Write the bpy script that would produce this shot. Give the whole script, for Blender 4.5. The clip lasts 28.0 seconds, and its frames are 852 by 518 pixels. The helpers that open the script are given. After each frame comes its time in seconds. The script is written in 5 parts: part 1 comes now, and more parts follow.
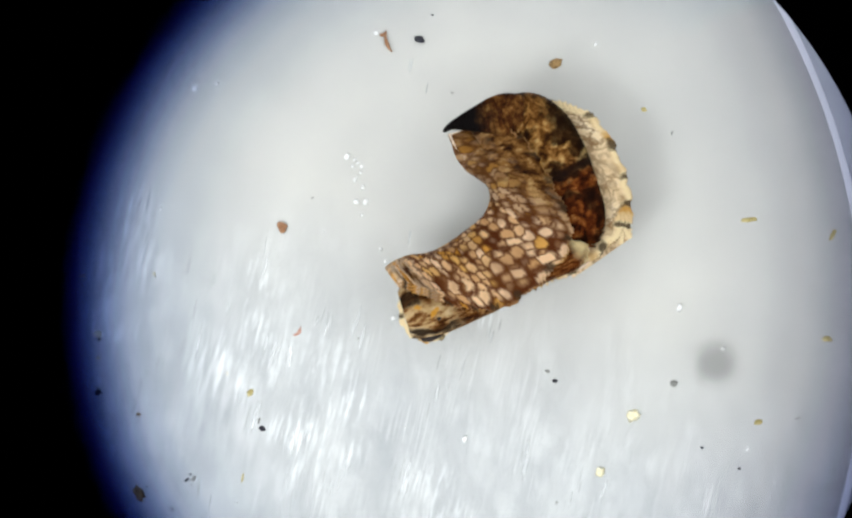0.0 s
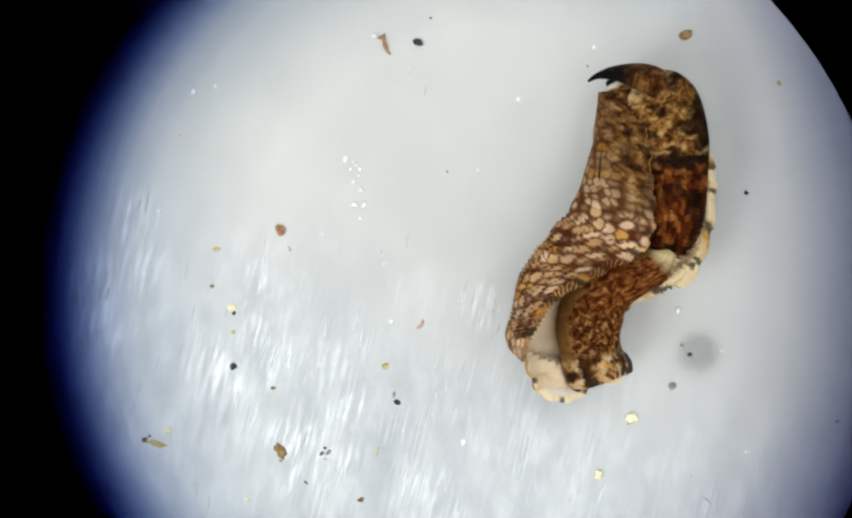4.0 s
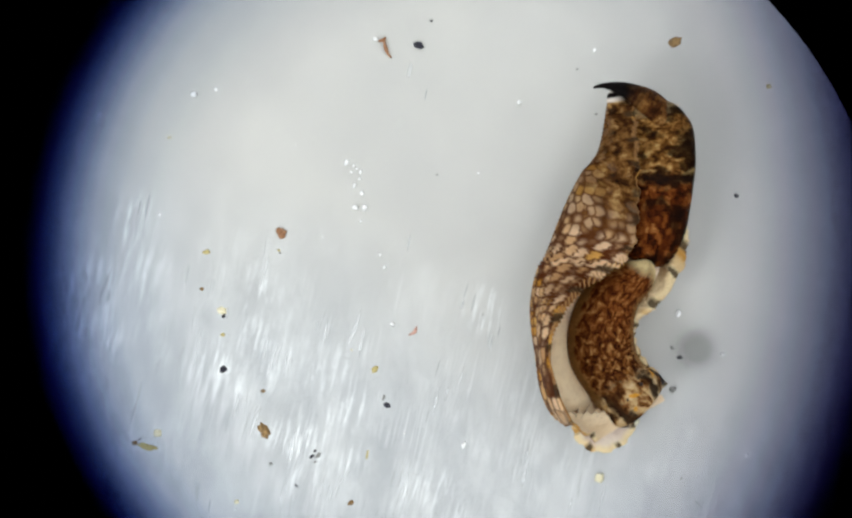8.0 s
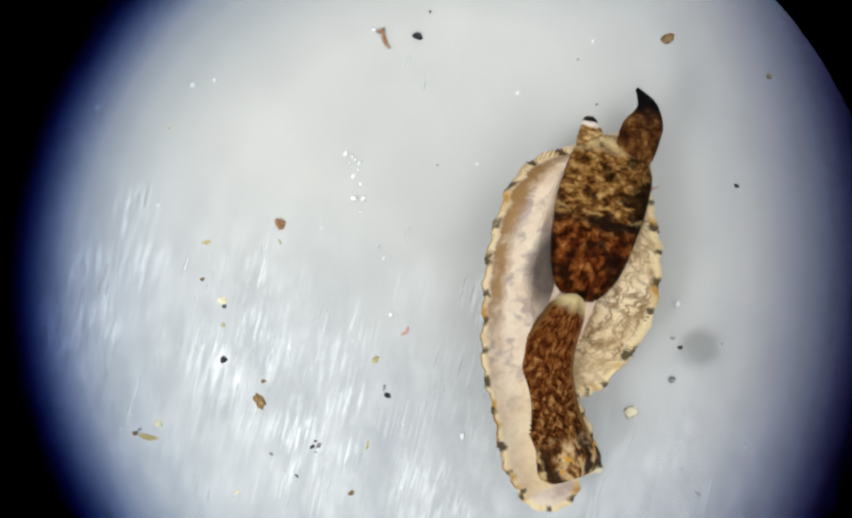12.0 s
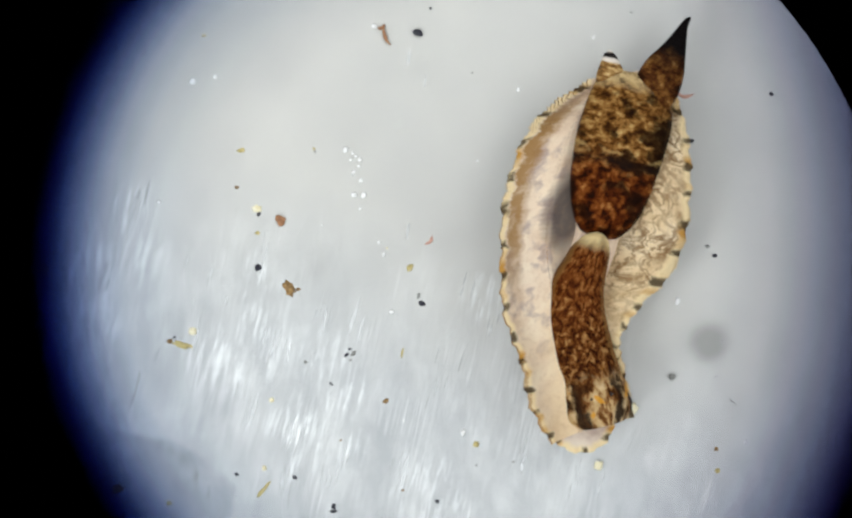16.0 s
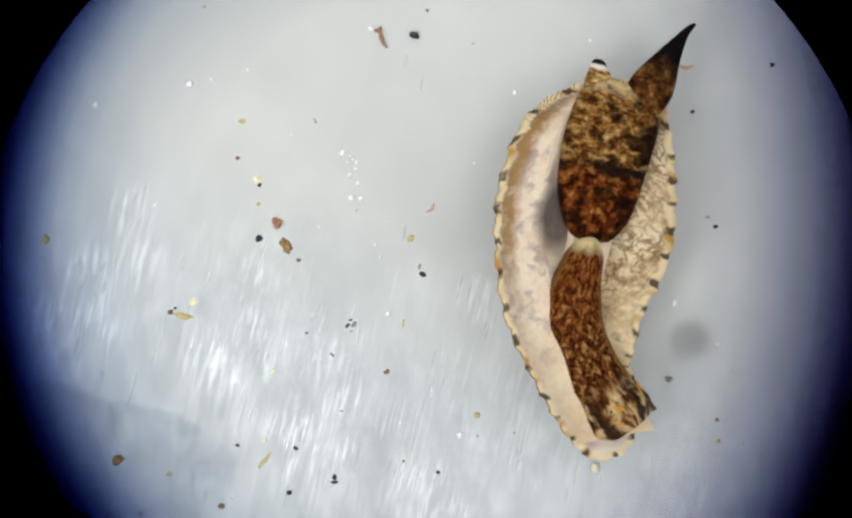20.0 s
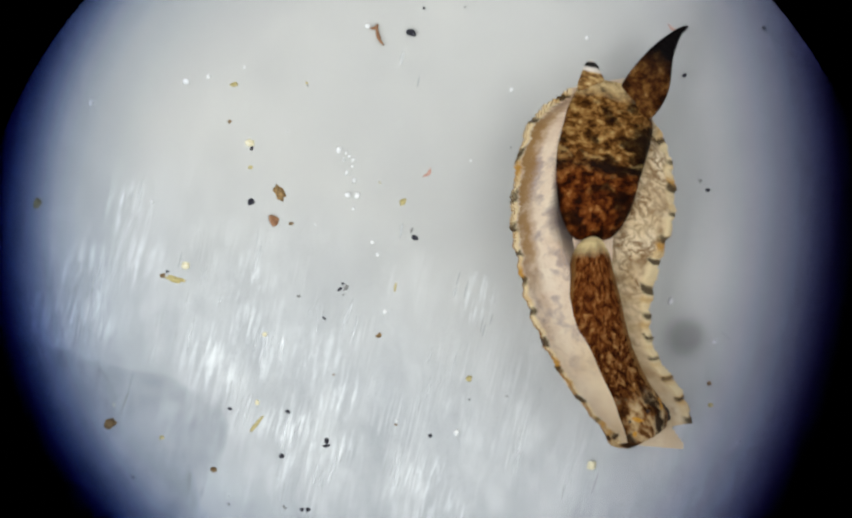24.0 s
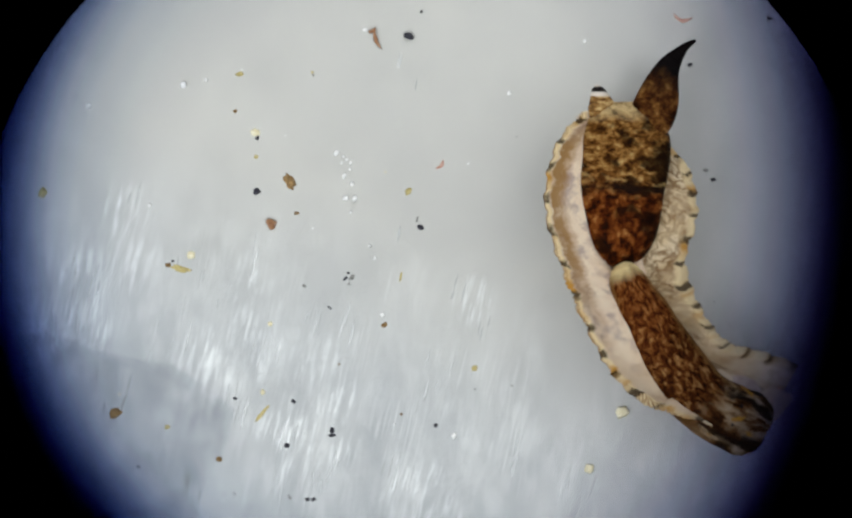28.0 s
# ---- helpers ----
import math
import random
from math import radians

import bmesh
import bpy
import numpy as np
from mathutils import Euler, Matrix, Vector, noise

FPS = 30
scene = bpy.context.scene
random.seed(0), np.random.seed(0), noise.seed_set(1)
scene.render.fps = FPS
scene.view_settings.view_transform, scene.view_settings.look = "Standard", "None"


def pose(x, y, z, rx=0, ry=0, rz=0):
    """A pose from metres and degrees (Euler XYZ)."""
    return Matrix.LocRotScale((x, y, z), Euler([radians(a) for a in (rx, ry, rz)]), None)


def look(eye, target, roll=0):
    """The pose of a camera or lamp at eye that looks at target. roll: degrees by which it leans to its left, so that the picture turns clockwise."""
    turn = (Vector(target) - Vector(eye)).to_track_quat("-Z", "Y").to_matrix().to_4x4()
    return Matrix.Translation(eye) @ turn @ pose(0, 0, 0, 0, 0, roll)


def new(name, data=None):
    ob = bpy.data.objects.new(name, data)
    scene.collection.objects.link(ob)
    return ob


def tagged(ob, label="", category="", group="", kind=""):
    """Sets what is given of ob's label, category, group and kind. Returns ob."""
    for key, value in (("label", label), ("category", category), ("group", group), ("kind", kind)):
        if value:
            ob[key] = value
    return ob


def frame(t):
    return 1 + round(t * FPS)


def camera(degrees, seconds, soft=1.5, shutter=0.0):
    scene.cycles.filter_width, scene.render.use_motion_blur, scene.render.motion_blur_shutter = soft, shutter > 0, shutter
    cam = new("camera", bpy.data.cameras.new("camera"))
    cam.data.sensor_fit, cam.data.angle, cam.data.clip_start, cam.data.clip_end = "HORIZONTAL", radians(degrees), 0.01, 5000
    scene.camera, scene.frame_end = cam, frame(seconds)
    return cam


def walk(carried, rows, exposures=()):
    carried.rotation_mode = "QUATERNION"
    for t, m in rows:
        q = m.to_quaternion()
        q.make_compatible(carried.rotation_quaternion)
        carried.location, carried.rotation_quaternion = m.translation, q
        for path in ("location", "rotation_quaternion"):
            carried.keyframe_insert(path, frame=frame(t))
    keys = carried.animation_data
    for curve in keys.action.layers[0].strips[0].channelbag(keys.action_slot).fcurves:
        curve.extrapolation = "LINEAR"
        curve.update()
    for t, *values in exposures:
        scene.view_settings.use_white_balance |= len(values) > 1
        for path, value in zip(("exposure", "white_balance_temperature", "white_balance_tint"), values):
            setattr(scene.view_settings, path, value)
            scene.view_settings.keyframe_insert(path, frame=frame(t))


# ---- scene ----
MM = 0.001
STAGE_DISTANCE = 55.33  # camera above the stage, millimetres
LENS_DEPTH = 17.0  # camera above the vignette disc

# seconds; tilt and turn in degrees
CAMERA_ROWS = [
    (0, -0.166, 0.025), (0.5, -0.143, 0.071), (1, -0.120, -0.094), (1.5, -0.144, -0.094),
    (2, -0.118, 0.023), (2.5, -0.094, -0.142), (3, -0.047, 0.048), (3.5, -0.095, -0.023),
    (5.5, -0.048, 0.000), (6, -0.049, -0.023), (6.5, -0.071, -0.025), (7, -0.095, 0.000),
    (7.5, -0.096, 0.024), (8, -0.000, 0.000), (8.5, -0.215, 0.049), (9, -0.190, 0.046),
    (9.5, -0.167, 0.024), (10, -0.262, 0.072), (10.5, -0.262, 0.047), (11, -0.262, 0.023),
    (11.5, -0.262, -0.023), (13.5, -0.285, -0.048), (14, -0.357, -0.120), (14.5, -0.405, -0.024),
    (15, -0.357, -0.024), (15.5, -0.357, -0.025), (16, -0.356, -0.024), (16.5, -0.356, 0.000),
    (17, -0.356, -0.071), (17.5, -0.427, -0.072), (18, -0.429, -0.095), (18.5, -0.428, -0.071),
    (19, -0.427, -0.117), (19.5, -0.309, -0.189), (20, -0.286, -0.120), (20.5, -0.356, -0.048),
    (21, -0.427, -0.215), (21.5, -0.403, -0.190), (23.5, -0.380, -0.214), (24, -0.356, -0.215),
    (24.5, -0.332, -0.452), (25, -0.308, -0.215), (25.5, -0.310, -0.166), (26, -0.309, -0.309),
    (26.5, -0.309, -0.214), (27, -0.309, -0.286), (27.5, -0.357, -0.261), (28, -0.263, -0.285),
]

EXPOSURES = [(0, 0.18), (2, 0.13), (3, 0.12), (7, 0.06), (8, -0.02), (9, 0.04), (11, 0.04), (17, -0.03), (18, 0.04), (19, 0.0), (21, -0.02), (24, -0.14), (25, -0.26), (26, -0.22), (27, -0.12), (28, -0.26)]

cam = camera(24.0, 28.0, soft=2.5)
walk(cam, [(t, pose(0, 0, STAGE_DISTANCE * MM, rx, ry, 0)) for t, rx, ry in CAMERA_ROWS],
     exposures=EXPOSURES)

# ---- light: bright laboratory room, a gooseneck lamp; opposite lamp and ring of four are added fills ----
world = bpy.data.worlds.new("laboratory")
scene.world = world
world.use_nodes = True
world.node_tree.nodes["Background"].inputs["Color"].default_value = (0.955, 0.985, 0.985, 1)
world.node_tree.nodes["Background"].inputs["Strength"].default_value = 1.1


def lamp(name, eye, target, size, power, colour):
    data = bpy.data.lights.new(name, "AREA")
    data.shape, data.size, data.energy, data.color = "DISK", size * MM, power, colour
    ob = new(name, data)
    ob.matrix_world = look([c * MM for c in eye], [c * MM for c in target])
    return ob


lamp("gooseneck_lamp", (-72, -58, 105), (-1, 0, 0), 45, 0.05, (0.95, 0.99, 0.98))
# unseen lamp added to fill from the opposite side
lamp("opposite_fill_lamp", (80, 60, 110), (0, 0, 0), 60, 0.006, (1.0, 0.97, 0.92))
# four unseen lamps added round the tube to lighten the shade beside the slug
for turn in (30, 120, 210, 300):
    lamp("steep_fill_lamp", (27 * math.cos(radians(turn)), 27 * math.sin(radians(turn)), 58), (0, 0, 0), 14, 0.0015, (0.98, 0.99, 0.97))

# ---- materials ----
def nodes_of(name, rough=0.5, spec=0.5):
    mat = bpy.data.materials.new(name)
    mat.use_nodes = True
    tree = mat.node_tree
    bsdf = tree.nodes["Principled BSDF"]
    bsdf.inputs["Roughness"].default_value = rough
    bsdf.inputs["Specular IOR Level"].default_value = spec
    return mat, tree, bsdf


def node(tree, kind, **sockets):
    n = tree.nodes.new(kind)
    for key, value in sockets.items():
        n.inputs[key.replace("_", " ")].default_value = value
    return n


def ramp(tree, source, stops, mode="LINEAR"):
    r = tree.nodes.new("ShaderNodeValToRGB")
    r.color_ramp.interpolation = mode
    while len(r.color_ramp.elements) < len(stops):
        r.color_ramp.elements.new(0.5)
    for e, (at, colour) in zip(r.color_ramp.elements, stops):
        e.position = at
        e.color = (*colour, 1) if len(colour) == 3 else colour
    tree.links.new(source, r.inputs["Fac"])
    return r.outputs["Color"]


def grey(v):
    return (v, v, v)


def mix(tree, fac, a, b, blend="MIX"):
    m = tree.nodes.new("ShaderNodeMix")
    m.data_type, m.blend_type = "RGBA", blend
    for socket, value in ((m.inputs["Factor"], fac), (m.inputs["A"], a), (m.inputs["B"], b)):
        if isinstance(value, (int, float)):
            socket.default_value = value if socket.type == "VALUE" else (value, value, value, 1)
        elif isinstance(value, tuple):
            socket.default_value = (*value, 1)
        else:
            tree.links.new(value, socket)
    return m.outputs["Result"]


def mapped(tree, output, scale=(1, 1, 1), turn=0.0, shift=(0, 0, 0)):
    """Texture coordinates, scaled and turned about z."""
    c = tree.nodes.new("ShaderNodeTexCoord")
    m = tree.nodes.new("ShaderNodeMapping")
    m.inputs["Scale"].default_value = scale
    m.inputs["Rotation"].default_value = (0, 0, radians(turn))
    m.inputs["Location"].default_value = shift
    tree.links.new(c.outputs[output], m.inputs["Vector"])
    return m.outputs["Vector"]


def noise_tex(tree, vector, scale, detail=4.0, rough=0.55, distort=0.0):
    n = node(tree, "ShaderNodeTexNoise", Scale=scale, Detail=detail, Roughness=rough, Distortion=distort)
    tree.links.new(vector, n.inputs["Vector"])
    return n.outputs["Fac"]


def cells(tree, vector, scale, feature="F1", output="Distance", jitter=1.0):
    n = node(tree, "ShaderNodeTexVoronoi", Scale=scale, Randomness=jitter)
    n.feature = feature
    tree.links.new(vector, n.inputs["Vector"])
    return n.outputs[output]


def split(tree, vector):
    s = tree.nodes.new("ShaderNodeSeparateXYZ")
    tree.links.new(vector, s.inputs["Vector"])
    return s.outputs


def maths(tree, op, a, b=0.0):
    m = tree.nodes.new("ShaderNodeMath")
    m.operation = op
    for socket, value in zip(m.inputs, (a, b)):
        if isinstance(value, (int, float)):
            socket.default_value = value
        else:
            tree.links.new(value, socket)
    return m.outputs["Value"]


def bump(tree, bsdf, height, strength, distance):
    b = node(tree, "ShaderNodeBump", Strength=strength, Distance=distance)
    tree.links.new(height, b.inputs["Height"])
    tree.links.new(b.outputs["Normal"], bsdf.inputs["Normal"])


def paint(tree, bsdf, colour):
    tree.links.new(colour, bsdf.inputs["Base Color"])


# x, y and reach of the scuffed places on the plate, millimetres
DRAGGED = [(-9.4, -1.7, 2.0), (-8.0, 1.0, 0.9), (-7.8, -0.3, 1.0), (-5.8, -3.3, 1.2), (-4.4, -2.6, 1.3), (-3.5, -5.3, 1.3), (-2.3, -4.1, 0.9), (-4.6, -0.9, 0.8), (0.1, -6.9, 1.2), (1.6, -1.4, 0.7), (-2.0, -5.7, 0.7), (-2.8, -3.0, 0.9)]


def stage_material():
    """White plastic, scuffed in one direction and stained, with glints and uneven light put into the colour; object
    coordinates in metres.
    """
    mat, tree, bsdf = nodes_of("scuffed_white_plastic", 0.38, 0.5)
    even = mapped(tree, "Object", (1000, 1000, 1000))
    along = mapped(tree, "Object", (1000, 1000, 1000), turn=13)
    long_grain = tree.nodes.new("ShaderNodeMapping")
    long_grain.inputs["Scale"].default_value = (3.4, 0.75, 1)
    tree.links.new(along, long_grain.inputs["Vector"])
    streak = noise_tex(tree, long_grain.outputs["Vector"], 1.0, 6.0, 0.62)
    fine_grain = tree.nodes.new("ShaderNodeMapping")
    fine_grain.inputs["Scale"].default_value = (9, 0.6, 1)
    tree.links.new(along, fine_grain.inputs["Vector"])
    fine = noise_tex(tree, fine_grain.outputs["Vector"], 1.0, 3.0, 0.6)
    cloud = noise_tex(tree, even, 0.22, 5.0, 0.6)
    patch = noise_tex(tree, even, 0.5, 3.0, 0.5)
    hair_grain = tree.nodes.new("ShaderNodeMapping")
    hair_grain.inputs["Scale"].default_value = (22, 0.5, 1)
    tree.links.new(along, hair_grain.inputs["Vector"])
    hair = noise_tex(tree, hair_grain.outputs["Vector"], 1.0, 2.0, 0.5)
    bunch = noise_tex(tree, mapped(tree, "Object", (1000, 600, 1000), turn=13, shift=(4, 9, 0)), 0.75, 3.0, 0.55)
    scuffed = ramp(tree, maths(tree, "MULTIPLY", streak, maths(tree, "ADD", fine, 0.5)), [(0.42, grey(0)), (0.64, grey(1))])
    zone = ramp(tree, patch, [(0.46, grey(0.06)), (0.60, grey(1))])
    hairs = maths(tree, "MULTIPLY", ramp(tree, hair, [(0.52, grey(0)), (0.66, grey(1))]), ramp(tree, bunch, [(0.50, grey(0)), (0.62, grey(1))]))
    x, y, _ = split(tree, even)
    # the scuffed side of the plate, its colour also dimmed for uneven light
    scuff_dim = ramp(tree, maths(tree, "ADD", maths(tree, "MULTIPLY", maths(tree, "ADD", maths(tree, "MULTIPLY", x, 0.42), maths(tree, "MULTIPLY", y, 1.05)), -0.06), 0.34), [(0.30, grey(0.12)), (0.62, grey(1))])
    # pale glare patches painted on the scuffed side
    haze = noise_tex(tree, mapped(tree, "Object", (1000, 520, 1000), turn=13, shift=(2, 5, 0)), 0.85, 6.0, 0.62)
    haze = maths(tree, "MULTIPLY", ramp(tree, haze, [(0.46, grey(0)), (0.72, grey(1))]), 0.26)
    scuff = maths(tree, "MULTIPLY", maths(tree, "MULTIPLY", scuffed, zone), 0.22)
    mask = maths(tree, "MULTIPLY", maths(tree, "ADD", haze, scuff), scuff_dim)
    hairs = maths(tree, "MULTIPLY", hairs, scuff_dim)
    # where something was dragged over the plate: short parallel strokes, their glint painted white
    stroke_grain = tree.nodes.new("ShaderNodeMapping")
    stroke_grain.inputs["Scale"].default_value = (6.5, 0.8, 1)
    tree.links.new(along, stroke_grain.inputs["Vector"])
    strokes = ramp(tree, noise_tex(tree, stroke_grain.outputs["Vector"], 1.0, 4.0, 0.6), [(0.47, grey(0)), (0.64, grey(1))])
    dragged = None
    for cx, cy, wide in DRAGGED:
        gap = [maths(tree, "DIVIDE", maths(tree, "SUBTRACT", a, c), w) for a, c, w in ((x, cx, wide), (y, cy, wide * 1.2))]
        spot = ramp(tree, maths(tree, "ADD", *[maths(tree, "MULTIPLY", g, g) for g in gap]), [(0.0, grey(1)), (1.0, grey(0))], "EASE")
        dragged = spot if dragged is None else mix(tree, 1.0, dragged, spot, "LIGHTEN")
    ragged = maths(tree, "MULTIPLY", dragged, ramp(tree, noise_tex(tree, even, 1.3, 4.0, 0.6), [(0.36, grey(0.15)), (0.60, grey(1))]))
    strokes = maths(tree, "MULTIPLY", maths(tree, "MULTIPLY", strokes, ragged), 0.85)
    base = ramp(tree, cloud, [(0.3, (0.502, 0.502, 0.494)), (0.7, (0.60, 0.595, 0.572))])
    dim_tone = ramp(tree, noise_tex(tree, mapped(tree, "Object", (1000, 420, 1000), turn=13), 0.6, 5.0, 0.65), [(0.36, (0.40, 0.425, 0.46)), (0.62, (0.53, 0.552, 0.58))])
    base = mix(tree, maths(tree, "MULTIPLY", scuff_dim, 0.9), base, dim_tone)
    scuff_glint = mix(tree, strokes, mix(tree, mask, base, (0.93, 0.95, 0.97)), (0.93, 0.96, 0.99))
    paint(tree, bsdf, mix(tree, maths(tree, "MULTIPLY", hairs, 0.32), scuff_glint, (0.97, 0.98, 1.0)))
    tree.links.new(ramp(tree, mask, [(0, grey(0.42)), (1, grey(0.2))]), bsdf.inputs["Roughness"])
    bump(tree, bsdf, mix(tree, scuff_dim, 0.5, streak), 0.5, 0.00004)
    return mat


def shield_material():
    """Dark wet skin: golden mottling behind, red-brown in front of a dark cross band, blackest along one side; UV in millimetres."""
    mat, tree, bsdf = nodes_of("mottled_brown_skin", 0.5, 0.02)
    uv = mapped(tree, "UV")
    u, v, _ = split(tree, uv)
    big = noise_tex(tree, uv, 1.1, 5.0, 0.6)
    small = noise_tex(tree, uv, 3.6, 5.0, 0.6, 0.3)
    tail_skin = ramp(tree, small, [(0.36, (0.026, 0.009, 0.002)), (0.46, (0.10, 0.038, 0.008)), (0.56, (0.24, 0.12, 0.032)), (0.71, (0.54, 0.37, 0.15))])
    front_skin = ramp(tree, small, [(0.38, (0.012, 0.003, 0.001)), (0.48, (0.062, 0.012, 0.002)), (0.58, (0.15, 0.042, 0.008)), (0.72, (0.36, 0.17, 0.05))])
    waver = maths(tree, "ADD", v, maths(tree, "MULTIPLY", noise_tex(tree, uv, 0.8, 4.0, 0.6), 1.5))
    skin = mix(tree, ramp(tree, maths(tree, "DIVIDE", waver, 5.0), [(0.64, grey(0)), (0.84, grey(1))]), tail_skin, front_skin)
    blot = maths(tree, "ADD", noise_tex(tree, uv, 1.25, 4.0, 0.55), maths(tree, "MULTIPLY", u, -0.085))
    skin = mix(tree, ramp(tree, blot, [(0.50, grey(0)), (0.57, grey(0.8)), (0.66, grey(0.95))]), skin, (0.006, 0.002, 0.001))
    band = ramp(tree, maths(tree, "ABSOLUTE", maths(tree, "SUBTRACT", waver, 3.85)), [(0.05, grey(0.9)), (0.24, grey(0))])
    band = maths(tree, "MULTIPLY", band, ramp(tree, big, [(0.42, grey(0.25)), (0.52, grey(1))]))
    skin = mix(tree, band, skin, (0.008, 0.004, 0.003))
    pale_line = ramp(tree, maths(tree, "ABSOLUTE", maths(tree, "SUBTRACT", waver, 3.55)), [(0.03, grey(0.7)), (0.12, grey(0))])
    skin = mix(tree, maths(tree, "MULTIPLY", pale_line, ramp(tree, big, [(0.46, grey(0)), (0.6, grey(1))])), skin, (0.55, 0.38, 0.15))
    end = ramp(tree, maths(tree, "DIVIDE", waver, 5.0), [(0.19, grey(1)), (0.29, grey(0))])
    end = maths(tree, "MULTIPLY", end, ramp(tree, small, [(0.35, grey(0.25)), (0.52, grey(0.92))]))
    paint(tree, bsdf, mix(tree, end, skin, (0.60, 0.44, 0.22)))
    bump(tree, bsdf, small, 0.3, 0.0001)
    return mat


def head_shield_material():
    """Red-brown streaked skin with amber edges, a cream tip behind, cream, black and orange marks in front; u runs -1 to 1 across."""
    mat, tree, bsdf = nodes_of("head_shield_skin", 0.5, 0.02)
    uv = mapped(tree, "UV")
    fleck = tree.nodes.new("ShaderNodeMapping")
    fleck.inputs["Scale"].default_value = (1.5, 0.95, 1)
    tree.links.new(uv, fleck.inputs["Vector"])
    small = noise_tex(tree, fleck.outputs["Vector"], 3.9, 5.0, 0.62, 0.5)
    tone = ramp(tree, small, [(0.35, (0.018, 0.004, 0.001)), (0.46, (0.070, 0.016, 0.003)), (0.56, (0.145, 0.045, 0.010)), (0.71, (0.32, 0.16, 0.05))])
    u, along, _ = split(tree, uv)
    tan = ramp(tree, small, [(0.40, (0.010, 0.003, 0.001)), (0.48, (0.060, 0.018, 0.004)), (0.55, (0.15, 0.062, 0.016)), (0.66, (0.36, 0.22, 0.085))])
    tone = mix(tree, ramp(tree, maths(tree, "DIVIDE", along, 11.4), [(0.62, grey(0)), (0.80, grey(0.6))]), tone, tan)
    side = maths(tree, "ADD", maths(tree, "ABSOLUTE", u), maths(tree, "MULTIPLY", small, 0.35))
    amber = ramp(tree, side, [(0.97, grey(0)), (1.12, grey(0.7))])
    tone = mix(tree, amber, tone, (0.17, 0.085, 0.025))
    wobble = maths(tree, "ADD", along, maths(tree, "MULTIPLY", noise_tex(tree, uv, 1.3, 3.0), 0.7))
    scaled = maths(tree, "DIVIDE", wobble, 13.0)
    # fractions of the animal's length
    rear = ramp(tree, scaled, [(0.425, grey(1)), (0.455, grey(0))])
    front = ramp(tree, scaled, [(0.775, grey(0)), (0.825, grey(0.92))])
    blot = noise_tex(tree, mapped(tree, "UV", (1.5, 0.8, 1)), 1.5, 4.0, 0.6)
    middle = ramp(tree, blot, [(0.41, (0.03, 0.010, 0.003)), (0.48, (0.16, 0.065, 0.018)), (0.54, (0.42, 0.28, 0.13)), (0.67, (0.62, 0.47, 0.28))])
    stripe = ramp(tree, maths(tree, "ABSOLUTE", maths(tree, "SUBTRACT", maths(tree, "ADD", maths(tree, "ABSOLUTE", u), maths(tree, "MULTIPLY", maths(tree, "SUBTRACT", blot, 0.5), 1.3)), 0.66)), [(0.10, grey(0.95)), (0.24, grey(0))])
    marks = mix(tree, stripe, middle, (0.008, 0.004, 0.003))
    marks = mix(tree, ramp(tree, noise_tex(tree, uv, 2.3, 1.0), [(0.64, grey(0)), (0.68, grey(0.9))]), marks, (0.55, 0.26, 0.03))
    skin = mix(tree, front, tone, marks)
    paint(tree, bsdf, mix(tree, rear, skin, (0.68, 0.54, 0.28)))
    bump(tree, bsdf, small, 0.3, 0.0001)
    return mat


def thin_skin(tree, mat, bsdf, colour, amount):
    """Skin thin enough for light to come through."""
    paint(tree, bsdf, colour)
    back = tree.nodes.new("ShaderNodeBsdfTranslucent")
    tree.links.new(colour, back.inputs["Color"])
    both = tree.nodes.new("ShaderNodeMixShader")
    both.inputs["Fac"].default_value = amount
    tree.links.new(bsdf.outputs["BSDF"], both.inputs[1])
    tree.links.new(back.outputs["BSDF"], both.inputs[2])
    tree.links.new(both.outputs["Shader"], tree.nodes["Material Output"].inputs["Surface"])


def margin(tree, uv, skin, width, pale=(0.86, 0.70, 0.42)):
    """Golden band with dark dashes along the free edge; v is millimetres from that edge."""
    u, v, _ = split(tree, uv)
    drift = noise_tex(tree, mapped(tree, "UV", (0.9, 0.3, 1), shift=(5, 2, 0)), 1.0, 3.0, 0.6)
    band = ramp(tree, v, [(width * 0.4, grey(1)), (width, grey(0))])
    gold = mix(tree, ramp(tree, noise_tex(tree, mapped(tree, "UV", (1.0, 0.3, 1), shift=(3, 0, 0)), 1.0, 2.0), [(0.5, grey(0)), (0.64, grey(1))]), pale, (0.56, 0.29, 0.06))
    edged = mix(tree, band, skin, gold)
    beat = maths(tree, "SINE", maths(tree, "ADD", maths(tree, "MULTIPLY", u, 7.2), maths(tree, "MULTIPLY", drift, 7.0)))
    beat = maths(tree, "ADD", beat, maths(tree, "MULTIPLY", maths(tree, "SUBTRACT", noise_tex(tree, uv, 2.4, 3.0, 0.6), 0.5), 2.4))
    deep = maths(tree, "ADD", v, maths(tree, "MULTIPLY", maths(tree, "SUBTRACT", noise_tex(tree, uv, 3.6, 3.0, 0.6), 0.5), 0.25))
    dark = maths(tree, "MULTIPLY", ramp(tree, beat, [(0.45, grey(0)), (0.95, grey(0.9))]), ramp(tree, deep, [(0.13, grey(1)), (0.24, grey(0))]))
    return mix(tree, dark, edged, (0.045, 0.025, 0.012))


